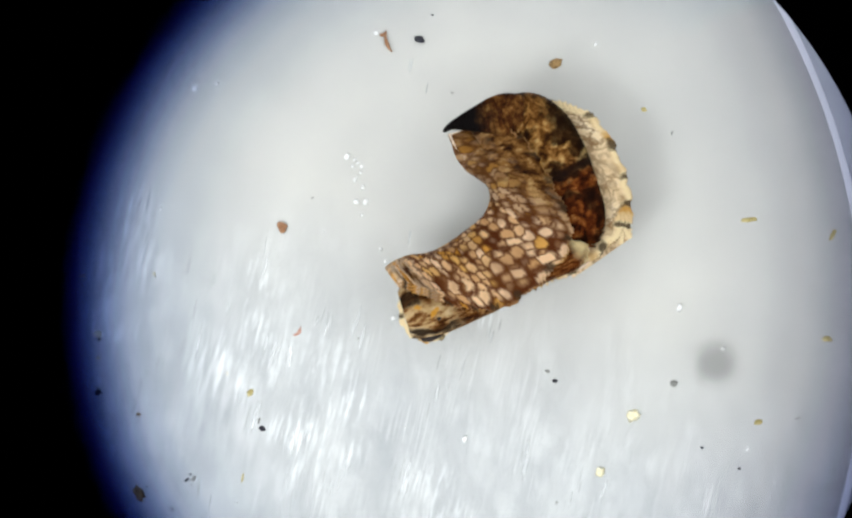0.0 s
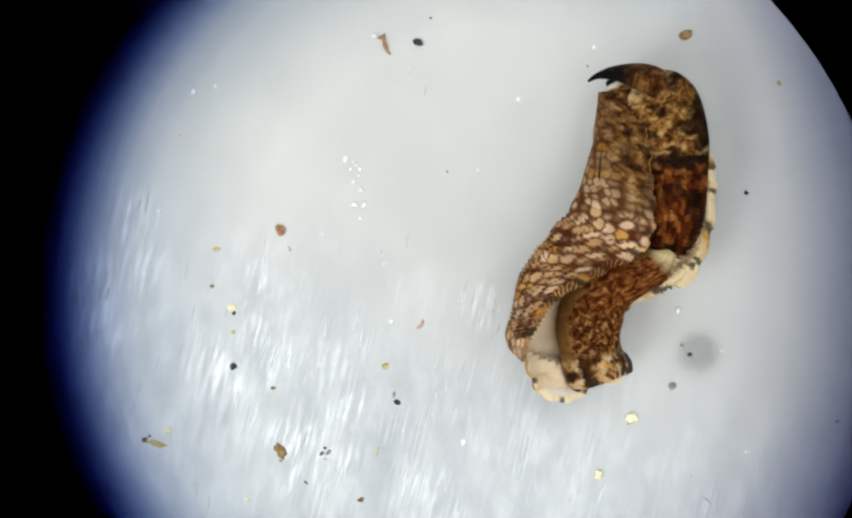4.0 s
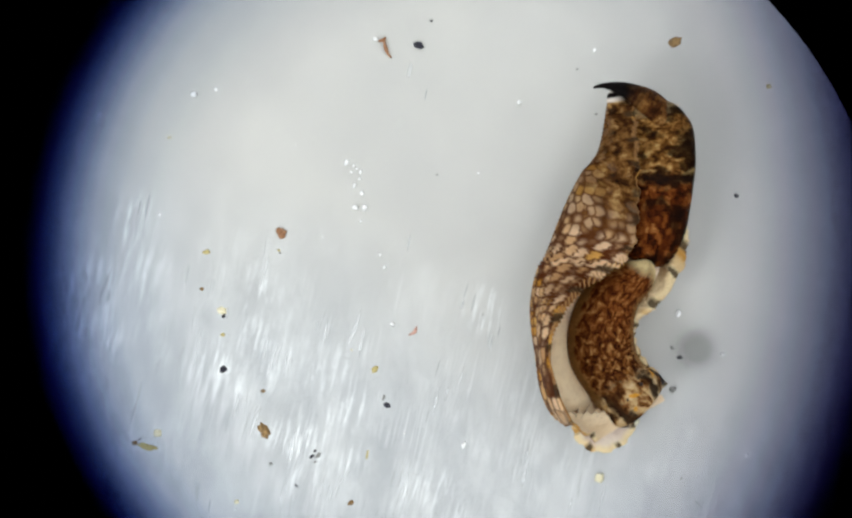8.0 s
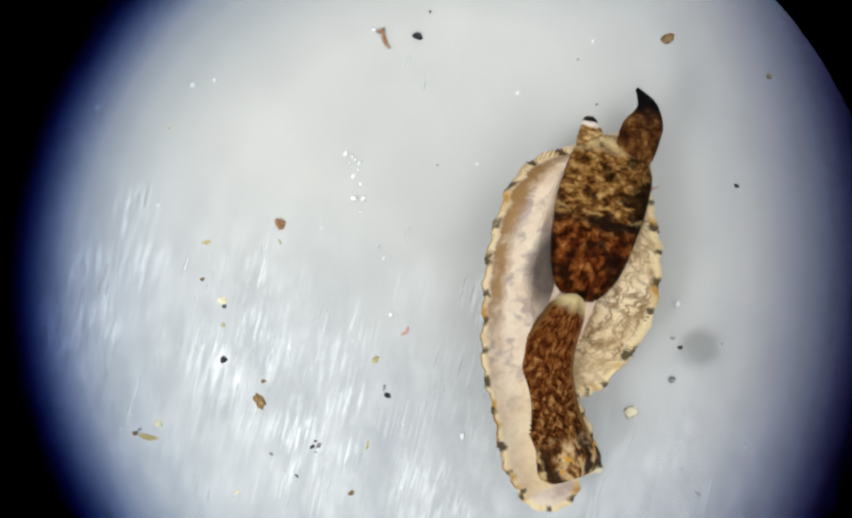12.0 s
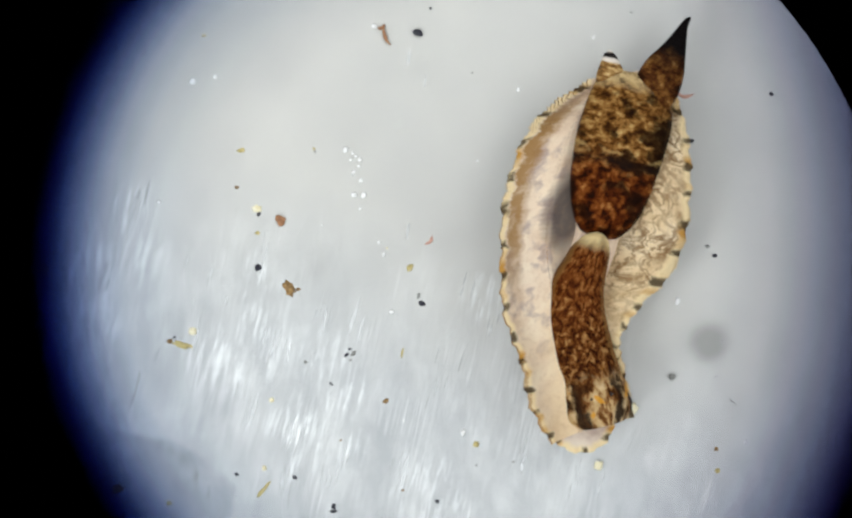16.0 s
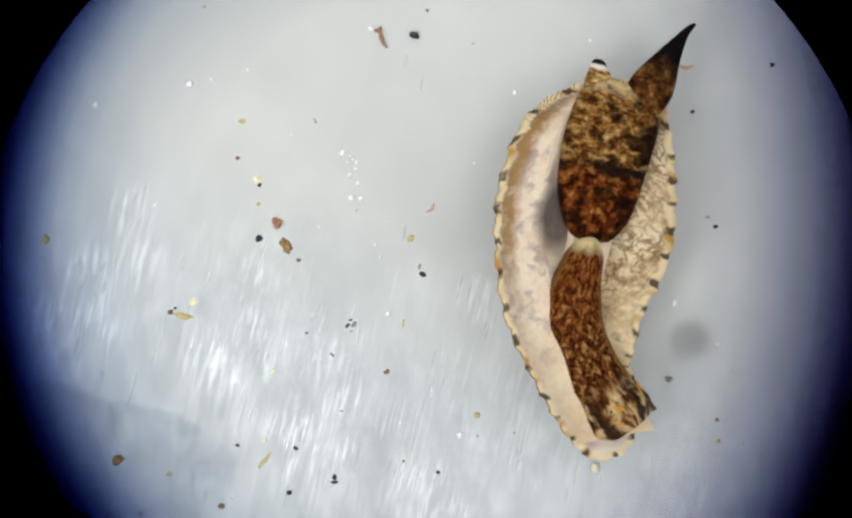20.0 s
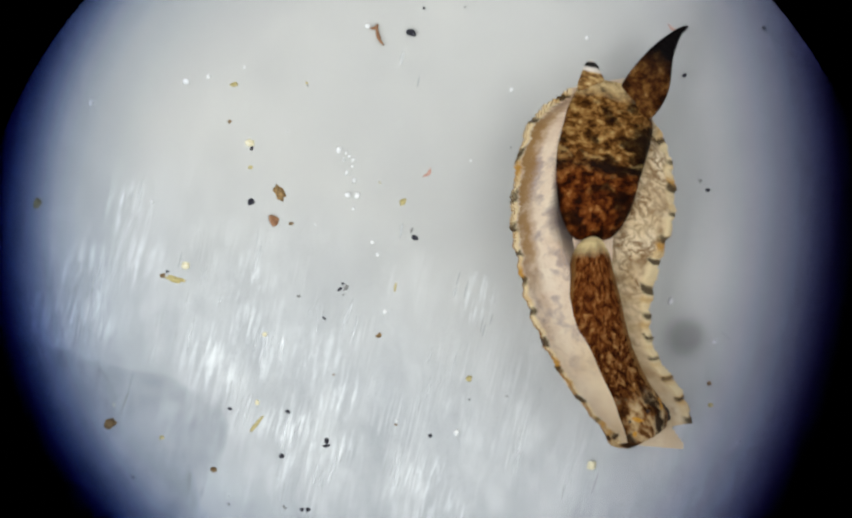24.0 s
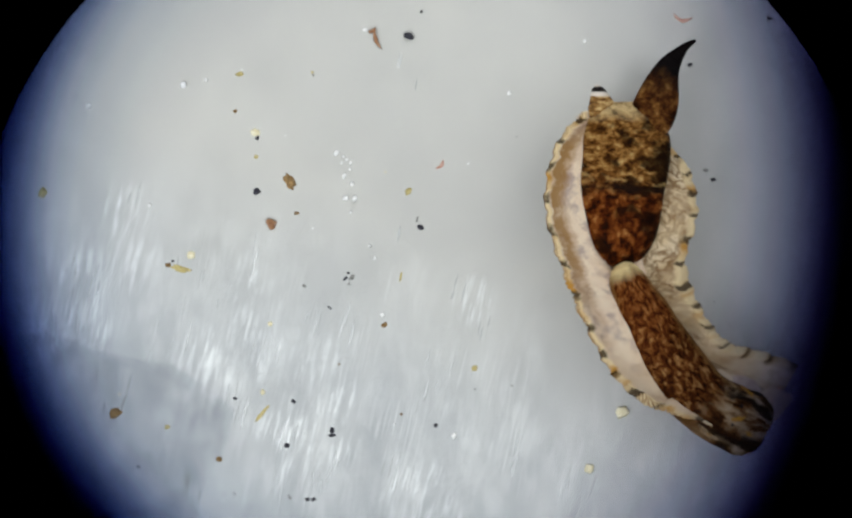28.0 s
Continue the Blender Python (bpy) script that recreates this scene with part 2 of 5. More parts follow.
def flap_inner_material():
    """Pale inside of the side flaps: pinkish cream with lilac blotches on one side, a coarse brown net on the other, a golden band near the edge."""
    mat, tree, bsdf = nodes_of("pale_flap_lining", 0.45, 0.06)
    uv = mapped(tree, "UV")
    u, v, _ = split(tree, uv)
    layer = tree.nodes.new("ShaderNodeUVMap")
    layer.uv_map = "Root"
    root = split(tree, layer.outputs["UV"])[1]
    blotch = noise_tex(tree, uv, 0.9, 4.0, 0.6)
    netted = ramp(tree, maths(tree, "DIVIDE", u, 60.0), [(0.5, grey(0)), (0.51, grey(1))])
    plain = maths(tree, "SUBTRACT", 1.0, netted)
    along = maths(tree, "DIVIDE", u, 11.4)
    pale = ramp(tree, blotch, [(0.36, (0.72, 0.56, 0.43)), (0.48, (0.86, 0.71, 0.57)), (0.64, (0.93, 0.81, 0.66))])
    cream = ramp(tree, blotch, [(0.36, (0.62, 0.45, 0.25)), (0.50, (0.82, 0.65, 0.41)), (0.64, (0.90, 0.76, 0.53))])
    skin = mix(tree, netted, pale, cream)
    yolk = maths(tree, "MULTIPLY", ramp(tree, along, [(0.55, grey(0.1)), (0.75, grey(0.45))]), plain)
    yolk = maths(tree, "MULTIPLY", yolk, ramp(tree, maths(tree, "DIVIDE", root, 2.0), [(0.70, grey(1)), (1.0, grey(0.5))]))
    skin = mix(tree, yolk, skin, (0.92, 0.73, 0.40))
    lilac = ramp(tree, noise_tex(tree, mapped(tree, "UV", shift=(7, 3, 0)), 1.7, 3.0, 0.55), [(0.50, grey(0)), (0.64, grey(0.62))])
    lilac = maths(tree, "MULTIPLY", lilac, ramp(tree, root, [(0.5, grey(0)), (1.0, grey(1))]))
    lilac = maths(tree, "MULTIPLY", lilac, ramp(tree, along, [(0.62, grey(1)), (0.80, grey(0.1))]))
    skin = mix(tree, maths(tree, "MULTIPLY", lilac, plain), skin, (0.34, 0.25, 0.25))
    # a dark gland under the skin beside the hind shield
    du = maths(tree, "DIVIDE", maths(tree, "SUBTRACT", u, 4.45), 1.25)
    dr = maths(tree, "DIVIDE", maths(tree, "SUBTRACT", root, 0.55), 0.85)
    gland = ramp(tree, maths(tree, "ADD", maths(tree, "MULTIPLY", du, du), maths(tree, "MULTIPLY", dr, dr)), [(0.25, grey(0.85)), (1.0, grey(0))])
    skin = mix(tree, maths(tree, "MULTIPLY", gland, plain), skin, (0.09, 0.07, 0.075))
    mottle = noise_tex(tree, uv, 2.8, 5.0, 0.6, 0.3)
    worm = noise_tex(tree, uv, 2.7, 3.0, 0.55, 0.5)
    net = ramp(tree, maths(tree, "ABSOLUTE", maths(tree, "SUBTRACT", worm, 0.5)), [(0.015, grey(0.85)), (0.085, grey(0))])
    net = maths(tree, "MULTIPLY", maths(tree, "MULTIPLY", net, netted), ramp(tree, noise_tex(tree, uv, 1.3, 3.0, 0.6), [(0.40, grey(1)), (0.62, grey(0.45))]))
    net = maths(tree, "MULTIPLY", net, ramp(tree, maths(tree, "DIVIDE", maths(tree, "SUBTRACT", u, 40.0), 11.4), [(0.52, grey(1)), (0.70, grey(0.15))]))
    skin = mix(tree, net, skin, (0.21, 0.098, 0.030))
    brown = maths(tree, "MULTIPLY", ramp(tree, mottle, [(0.54, grey(0)), (0.68, grey(0.6))]), netted)
    skin = mix(tree, brown, skin, (0.30, 0.15, 0.05))
    grain = noise_tex(tree, uv, 6.0, 5.0, 0.65)
    skin = mix(tree, ramp(tree, grain, [(0.5, grey(0)), (0.7, grey(0.25))]), skin, (0.52, 0.34, 0.18))
    wave = maths(tree, "ADD", v, maths(tree, "MULTIPLY", maths(tree, "SUBTRACT", mottle, 0.5), 0.4))
    band = ramp(tree, maths(tree, "DIVIDE", wave, 2.0), [(0.08, grey(0)), (0.13, grey(0.95)), (0.30, grey(0.9)), (0.42, grey(0))])
    band = maths(tree, "MULTIPLY", band, ramp(tree, noise_tex(tree, uv, 2.1, 4.0, 0.6), [(0.34, grey(0.5)), (0.5, grey(1))]))
    band = maths(tree, "MULTIPLY", maths(tree, "MULTIPLY", band, plain), ramp(tree, along, [(0.05, grey(0.3)), (0.15, grey(1)), (0.42, grey(0.95)), (0.60, grey(0.15))]))
    skin = mix(tree, band, skin, (0.38, 0.205, 0.062))
    thin_skin(tree, mat, bsdf, margin(tree, uv, skin, 0.24), 0.22)
    bump(tree, bsdf, mottle, 0.2, 0.0001)
    return mat


def flap_outer_material():
    """Rounded cream and orange cells in a dark brown net on the outside of the side flaps, browner toward the tail."""
    mat, tree, bsdf = nodes_of("netted_flap_skin", 0.5, 0.04)
    uv = mapped(tree, "UV")
    drift = node(tree, "ShaderNodeTexNoise", Scale=1.6, Detail=2.0)
    tree.links.new(uv, drift.inputs["Vector"])
    warp = tree.nodes.new("ShaderNodeVectorMath")
    warp.operation = "MULTIPLY_ADD"
    tree.links.new(drift.outputs["Color"], warp.inputs[0])
    warp.inputs[1].default_value = (0.2, 0.2, 0)
    tree.links.new(uv, warp.inputs[2])
    where = warp.outputs["Vector"]
    reach = cells(tree, where, 3.0, "F1", jitter=0.62)
    edge = cells(tree, where, 3.0, "DISTANCE_TO_EDGE", jitter=0.62)
    tint = split(tree, cells(tree, where, 3.0, "F1", "Color", jitter=0.62))[0]
    cell = ramp(tree, tint, [(0.0, (0.50, 0.27, 0.11)), (0.3, (0.74, 0.47, 0.25)), (0.6, (0.80, 0.56, 0.36)), (0.82, (0.64, 0.36, 0.10)), (1.0, (0.54, 0.23, 0.02))])
    round_cell = ramp(tree, reach, [(0.42, grey(0)), (0.56, grey(0.75)), (0.72, grey(1))])
    thin_line = ramp(tree, edge, [(0.02, grey(0.95)), (0.13, grey(0))])
    skin = mix(tree, mix(tree, 1.0, round_cell, thin_line, "LIGHTEN"), cell, (0.085, 0.022, 0.006))
    u = split(tree, uv)[0]
    tailward = ramp(tree, maths(tree, "DIVIDE", u, 10.0), [(0.30, grey(0.62)), (0.52, grey(0.0))])
    skin = mix(tree, maths(tree, "MULTIPLY", tailward, ramp(tree, noise_tex(tree, uv, 1.3, 4.0, 0.6), [(0.32, grey(0.5)), (0.6, grey(1))])), skin, (0.10, 0.045, 0.012))
    shade = ramp(tree, noise_tex(tree, uv, 0.8, 3.0), [(0.45, grey(0)), (0.68, grey(0.55))])
    skin = mix(tree, shade, skin, (0.15, 0.055, 0.014))
    mottled = noise_tex(tree, uv, 2.6, 5.0, 0.6, 0.1)
    mottled = ramp(tree, mottled, [(0.37, (0.012, 0.004, 0.001)), (0.47, (0.070, 0.024, 0.005)), (0.57, (0.20, 0.095, 0.025)), (0.70, (0.50, 0.33, 0.14))])
    hindmost = maths(tree, "MULTIPLY", ramp(tree, maths(tree, "DIVIDE", u, 11.4), [(0.30, grey(1)), (0.44, grey(0))]), ramp(tree, maths(tree, "DIVIDE", split(tree, uv)[1], 2.0), [(0.25, grey(1)), (0.75, grey(0.15))]))
    skin = mix(tree, hindmost, skin, mottled)
    lip = ramp(tree, maths(tree, "DIVIDE", u, 12.0), [(0.80, grey(0)), (0.86, grey(0.55))])
    lip = maths(tree, "MULTIPLY", lip, ramp(tree, maths(tree, "DIVIDE", u, 60.0), [(0.5, grey(1)), (0.51, grey(0))]))
    banded = ramp(tree, noise_tex(tree, mapped(tree, "UV", (1.6, 0.5, 1)), 1.3, 2.0), [(0.37, (0.012, 0.007, 0.006)), (0.42, (0.55, 0.40, 0.26)), (0.54, (0.78, 0.62, 0.44)), (0.60, (0.60, 0.27, 0.03)), (0.68, (0.03, 0.012, 0.008))])
    skin = mix(tree, lip, skin, banded)
    thin_skin(tree, mat, bsdf, margin(tree, uv, skin, 0.02, (0.34, 0.18, 0.07)), 0.25)
    bump(tree, bsdf, edge, 0.25, 0.0001)
    return mat


def foot_material():
    """Pale foot, edged in front with black and orange dashes."""
    mat, tree, bsdf = nodes_of("pale_foot_skin", 0.5, 0.04)
    uv = mapped(tree, "UV")
    skin = ramp(tree, noise_tex(tree, uv, 1.2, 5.0, 0.6), [(0.35, (0.55, 0.40, 0.34)), (0.52, (0.86, 0.68, 0.52)), (0.7, (0.94, 0.78, 0.60))])
    v = split(tree, uv)[1]
    lip = ramp(tree, maths(tree, "DIVIDE", v, 12.0), [(0.915, grey(0)), (0.93, grey(1))])
    dash = ramp(tree, noise_tex(tree, mapped(tree, "UV", (1.4, 0.6, 1)), 1.5, 2.0), [(0.43, (0.012, 0.008, 0.006)), (0.47, (0.55, 0.42, 0.28)), (0.56, (0.72, 0.60, 0.45)), (0.62, (0.55, 0.24, 0.03))])
    colour = mix(tree, lip, skin, dash)
    thin_skin(tree, mat, bsdf, colour, 0.12)
    return mat


def horn_material():
    """Mottled brown skin running into a black tip; v is millimetres from the root of a lobe 2.8 long."""
    mat, tree, bsdf = nodes_of("black_lobe_skin", 0.5, 0.03)
    uv = mapped(tree, "UV")
    v = maths(tree, "DIVIDE", split(tree, uv)[1], 2.8)
    brown = ramp(tree, noise_tex(tree, uv, 2.2, 7.0, 0.7), [(0.38, (0.010, 0.003, 0.001)), (0.48, (0.060, 0.018, 0.004)), (0.57, (0.17, 0.075, 0.018)), (0.70, (0.46, 0.30, 0.12))])
    tip = ramp(tree, maths(tree, "ADD", v, maths(tree, "MULTIPLY", noise_tex(tree, uv, 1.6), 0.35)), [(0.52, grey(0)), (0.78, grey(1))])
    paint(tree, bsdf, mix(tree, tip, brown, (0.004, 0.003, 0.003)))
    return mat


def short_horn_material():
    """Pale mottled skin with a black rim at the tip; v is millimetres from the root of a lobe 2.8 long."""
    mat, tree, bsdf = nodes_of("black_rimmed_pale_skin", 0.45, 0.08)
    uv = mapped(tree, "UV")
    v = split(tree, uv)[1]
    skin = ramp(tree, noise_tex(tree, uv, 2.4, 5.0, 0.6), [(0.36, (0.06, 0.022, 0.006)), (0.48, (0.22, 0.11, 0.03)), (0.60, (0.55, 0.38, 0.17)), (0.70, (0.74, 0.60, 0.38))])
    reach = maths(tree, "ADD", maths(tree, "DIVIDE", v, 2.8), maths(tree, "MULTIPLY", noise_tex(tree, uv, 1.9, 3.0), 0.12))
    rim = maths(tree, "ABSOLUTE", maths(tree, "SUBTRACT", reach, 0.94))
    skin = mix(tree, ramp(tree, reach, [(0.76, grey(0)), (0.80, grey(0.85))]), skin, (0.72, 0.66, 0.60))
    paint(tree, bsdf, mix(tree, ramp(tree, rim, [(0.05, grey(1)), (0.09, grey(0))]), skin, (0.006, 0.004, 0.004)))
    return mat


def lip_material():
    """Pale see-through skin with a golden, black-dashed rim; v is millimetres from the rim."""
    mat, tree, bsdf = nodes_of("pale_lip_skin", 0.4, 0.1)
    uv = mapped(tree, "UV")
    skin = ramp(tree, noise_tex(tree, mapped(tree, "Object", (1000, 1000, 1000)), 1.2, 4.0, 0.6), [(0.36, (0.56, 0.43, 0.36)), (0.52, (0.74, 0.62, 0.52)), (0.7, (0.80, 0.70, 0.58))])
    thin_skin(tree, mat, bsdf, margin(tree, uv, skin, 0.26), 0.2)
    return mat


def plain_grain(name, dark, light, rough=0.6, scale=14000):
    """A speck's skin: two tones of one colour, differing from speck to speck."""
    mat, tree, bsdf = nodes_of(name, rough, 0.4)
    n = noise_tex(tree, mapped(tree, "Object"), scale, 4.0, 0.65)
    paint(tree, bsdf, ramp(tree, n, [(0.36, dark), (0.62, light)]))
    bump(tree, bsdf, n, 0.5, 0.00003)
    return mat


def glass(name, colour, clear):
    """Clear moulded plastic: glass that lets part of the light straight through."""
    mat, tree, bsdf = nodes_of(name, 0.03, 0.5)
    bsdf.inputs["Transmission Weight"].default_value = 1.0
    bsdf.inputs["IOR"].default_value = 1.12
    bsdf.inputs["Base Color"].default_value = (*colour, 1)
    through_it = node(tree, "ShaderNodeBsdfTransparent", Color=(*colour, 1))
    both = tree.nodes.new("ShaderNodeMixShader")
    both.inputs["Fac"].default_value = clear
    tree.links.new(bsdf.outputs["BSDF"], both.inputs[1])
    tree.links.new(through_it.outputs["BSDF"], both.inputs[2])
    tree.links.new(both.outputs["Shader"], tree.nodes["Material Output"].inputs["Surface"])
    return mat


def vignette_lens_material():
    """Vignette put into the tint: clear inside, deep blue, then opaque toward two overlapping rims; object coordinates
    in metres.
    """
    mat, tree, bsdf = nodes_of("vignette_tint")
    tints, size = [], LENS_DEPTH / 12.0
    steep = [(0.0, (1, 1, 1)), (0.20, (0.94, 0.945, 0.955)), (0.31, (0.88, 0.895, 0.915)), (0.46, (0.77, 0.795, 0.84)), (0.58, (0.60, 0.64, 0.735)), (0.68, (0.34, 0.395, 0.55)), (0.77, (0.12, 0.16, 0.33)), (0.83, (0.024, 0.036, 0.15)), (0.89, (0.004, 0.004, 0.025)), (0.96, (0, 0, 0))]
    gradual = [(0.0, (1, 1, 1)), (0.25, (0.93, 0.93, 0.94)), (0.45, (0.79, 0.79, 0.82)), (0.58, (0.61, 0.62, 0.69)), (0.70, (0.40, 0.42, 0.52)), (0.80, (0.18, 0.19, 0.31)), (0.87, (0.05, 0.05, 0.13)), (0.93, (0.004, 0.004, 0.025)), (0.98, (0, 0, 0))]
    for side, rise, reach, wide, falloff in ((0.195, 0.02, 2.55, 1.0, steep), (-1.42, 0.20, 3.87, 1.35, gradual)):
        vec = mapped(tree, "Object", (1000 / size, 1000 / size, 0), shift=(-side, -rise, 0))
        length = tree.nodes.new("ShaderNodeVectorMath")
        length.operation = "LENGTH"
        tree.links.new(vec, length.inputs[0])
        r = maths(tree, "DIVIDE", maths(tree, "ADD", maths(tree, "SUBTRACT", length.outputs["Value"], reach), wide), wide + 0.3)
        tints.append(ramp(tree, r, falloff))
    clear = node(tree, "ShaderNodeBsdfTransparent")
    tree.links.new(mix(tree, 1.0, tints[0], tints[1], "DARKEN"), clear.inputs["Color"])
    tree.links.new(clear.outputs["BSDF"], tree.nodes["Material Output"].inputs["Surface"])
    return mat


def bright_wall_material():
    """Clear plastic seen edge on, its brightness put in as a pale milky colour, half see-through."""
    mat, tree, bsdf = nodes_of("brightened_clear_plastic", 0.25, 0.5)
    n = noise_tex(tree, mapped(tree, "Object", (400, 400, 120)), 1.0, 4.0, 0.6)
    paint(tree, bsdf, ramp(tree, n, [(0.3, (0.74, 0.77, 0.80)), (0.7, (0.90, 0.91, 0.92))]))
    clear = node(tree, "ShaderNodeBsdfTransparent", Color=(0.93, 0.94, 0.96, 1))
    both = tree.nodes.new("ShaderNodeMixShader")
    both.inputs["Fac"].default_value = 0.45
    tree.links.new(bsdf.outputs["BSDF"], both.inputs[1])
    tree.links.new(clear.outputs["BSDF"], both.inputs[2])
    tree.links.new(both.outputs["Shader"], tree.nodes["Material Output"].inputs["Surface"])
    return mat


def grey_patch_material():
    """A see-through grey patch added on the dish floor, darkest along its outline; u runs from the middle to the edge.
    """
    mat, tree, bsdf = nodes_of("clear_grey_patch")
    u = split(tree, mapped(tree, "UV"))[0]
    n = noise_tex(tree, mapped(tree, "Object", (1000, 1000, 1000)), 0.9, 5.0, 0.65)
    tone = ramp(tree, u, [(0.2, (0.97, 0.97, 0.97)), (0.75, (0.86, 0.87, 0.90)), (0.92, (0.78, 0.80, 0.83)), (0.98, (0.84, 0.86, 0.88)), (1.0, (0.99, 0.99, 0.99))])
    clear = node(tree, "ShaderNodeBsdfTransparent")
    tree.links.new(mix(tree, ramp(tree, n, [(0.35, grey(0)), (0.6, grey(1))]), (0.97, 0.97, 0.98), tone), clear.inputs["Color"])
    tree.links.new(clear.outputs["BSDF"], tree.nodes["Material Output"].inputs["Surface"])
    return mat


def scratch_material():
    """Raised burr of a scratch, its glint put into a near-white colour; thin and half clear."""
    mat, tree, bsdf = nodes_of("white_scratch", 0.65, 0.1)
    n = noise_tex(tree, mapped(tree, "Object", (3, 3, 1)), 1.5, 3.0)
    paint(tree, bsdf, ramp(tree, n, [(0.3, (0.82, 0.85, 0.88)), (0.7, (0.95, 0.97, 1.0))]))
    clear = node(tree, "ShaderNodeBsdfTransparent")
    both = tree.nodes.new("ShaderNodeMixShader")
    tree.links.new(ramp(tree, n, [(0.3, grey(0.85)), (0.7, grey(0.3))]), both.inputs["Fac"])
    tree.links.new(bsdf.outputs["BSDF"], both.inputs[1])
    tree.links.new(clear.outputs["BSDF"], both.inputs[2])
    tree.links.new(both.outputs["Shader"], tree.nodes["Material Output"].inputs["Surface"])
    return mat


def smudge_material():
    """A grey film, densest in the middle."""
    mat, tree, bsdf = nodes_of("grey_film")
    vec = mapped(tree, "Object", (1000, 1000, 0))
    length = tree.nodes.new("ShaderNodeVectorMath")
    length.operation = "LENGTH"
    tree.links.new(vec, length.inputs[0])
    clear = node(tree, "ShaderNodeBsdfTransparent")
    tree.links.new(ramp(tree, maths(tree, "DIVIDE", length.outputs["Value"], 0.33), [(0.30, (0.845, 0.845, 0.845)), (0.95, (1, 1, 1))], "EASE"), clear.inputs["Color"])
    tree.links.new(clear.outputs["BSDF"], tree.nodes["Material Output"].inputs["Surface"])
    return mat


def flat(name, colour, rough, spec=0.4):
    mat, tree, bsdf = nodes_of(name, rough, spec)
    n = noise_tex(tree, mapped(tree, "Object"), 3000, 3.0)
    paint(tree, bsdf, ramp(tree, n, [(0.3, tuple(c * 0.85 for c in colour)), (0.7, colour)]))
    return mat


STAGE = stage_material()
SHIELD, HEAD, FOOT, HORN = shield_material(), head_shield_material(), foot_material(), horn_material()
SHORT_HORN, LIP = short_horn_material(), lip_material()
INNER, OUTER = flap_inner_material(), flap_outer_material()
CORNER = plain_grain("black_skin", (0.004, 0.002, 0.002), (0.02, 0.008, 0.004), 0.5, 6000)
BLACK = flat("matt_black_metal", (0.003, 0.003, 0.003), 0.95, 0.0)
TABLE = flat("grey_bench", (0.35, 0.36, 0.37), 0.6)
CLEAR = glass("clear_plastic", (0.99, 0.99, 0.985), 0.88)
WALL = bright_wall_material()
COAL = plain_grain("black_grit", (0.006, 0.006, 0.012), (0.03, 0.03, 0.05))
BROWN = plain_grain("brown_detritus", (0.09, 0.045, 0.012), (0.42, 0.26, 0.10))
RUST = plain_grain("orange_brown_grain", (0.22, 0.09, 0.04), (0.45, 0.24, 0.12))
OLIVE = plain_grain("olive_algae", (0.34, 0.27, 0.08), (0.72, 0.62, 0.30))
SCRATCH = scratch_material()
CREAM = plain_grain("cream_shell_grit", (0.75, 0.66, 0.38), (0.95, 0.92, 0.75), 0.3)
PINK = plain_grain("pink_shred", (0.45, 0.22, 0.17), (0.66, 0.42, 0.34))
GREY = plain_grain("grey_grit", (0.12, 0.12, 0.12), (0.4, 0.4, 0.38))
# white body colour standing in for glints and the wall's bright line
WHITE = plain_grain("glint_white", (0.9, 0.92, 0.95), (1.0, 1.0, 1.0), 0.25)
WHITE.node_tree.nodes["Principled BSDF"].inputs["Specular IOR Level"].default_value = 0.9


# ---- geometry helpers (millimetres in, metres out) ----
def mesh_of(name, verts, faces, mats, uvs=None, slots=None, smooth=True):
    me = bpy.data.meshes.new(name)
    me.from_pydata([[c * MM for c in v] for v in verts], [], faces)
    for m in mats:
        me.materials.append(m)
    if uvs:
        layer = me.uv_layers.new(name="UVMap")
        for loop in me.loops:
            layer.data[loop.index].uv = uvs[loop.vertex_index]
    for i, poly in enumerate(me.polygons):
        poly.use_smooth = smooth
        if slots:
            poly.material_index = slots[i]
    me.validate()
    return me


def part(name, me, parent, label=""):
    ob = new(name, me)
    ob.parent = parent
    return tagged(ob, label)


def lathe(name, profile, mats, turns=96, smooth=False):
    """A ring or disc of revolution from a closed profile of (radius, z)."""
    verts, faces, n = [], [], len(profile)
    for i in range(turns):
        a = 2 * math.pi * i / turns
        verts += [(r * math.cos(a), r * math.sin(a), z) for r, z in profile]
    for i in range(turns):
        j = (i + 1) % turns
        for p in range(n):
            q = (p + 1) % n
            faces.append((i * n + p, j * n + p, j * n + q, i * n + q))
    return mesh_of(name, verts, faces, mats, smooth=smooth)


def disc(name, radius, z0, z1, mats, turns=96):
    verts, faces = [], []
    for z in (z0, z1):
        verts += [(radius * math.cos(2 * math.pi * i / turns), radius * math.sin(2 * math.pi * i / turns), z) for i in range(turns)]
    faces = [tuple(reversed(range(turns))), tuple(range(turns, 2 * turns))]
    faces += [(i, (i + 1) % turns, turns + (i + 1) % turns, turns + i) for i in range(turns)]
    return mesh_of(name, verts, faces, mats, smooth=False)


# ---- bench, stage plate, eyepiece ----
bench = new("bench", disc("bench", 400, -34, -4, [TABLE], 64))
tagged(bench, "plain grey laboratory bench under the stage plate", "bench", kind="structure")
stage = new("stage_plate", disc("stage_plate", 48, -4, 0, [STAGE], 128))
tagged(stage, "white plastic stage plate, scuffed with fine slanting scratches", "stage plate", kind="structure")

eyepiece = tagged(new("eyepiece"), "matt black microscope eyepiece tube with a round field stop", "eyepiece", kind="structure")
STOP_DEPTH, FOCAL = 25.5, 3688.0


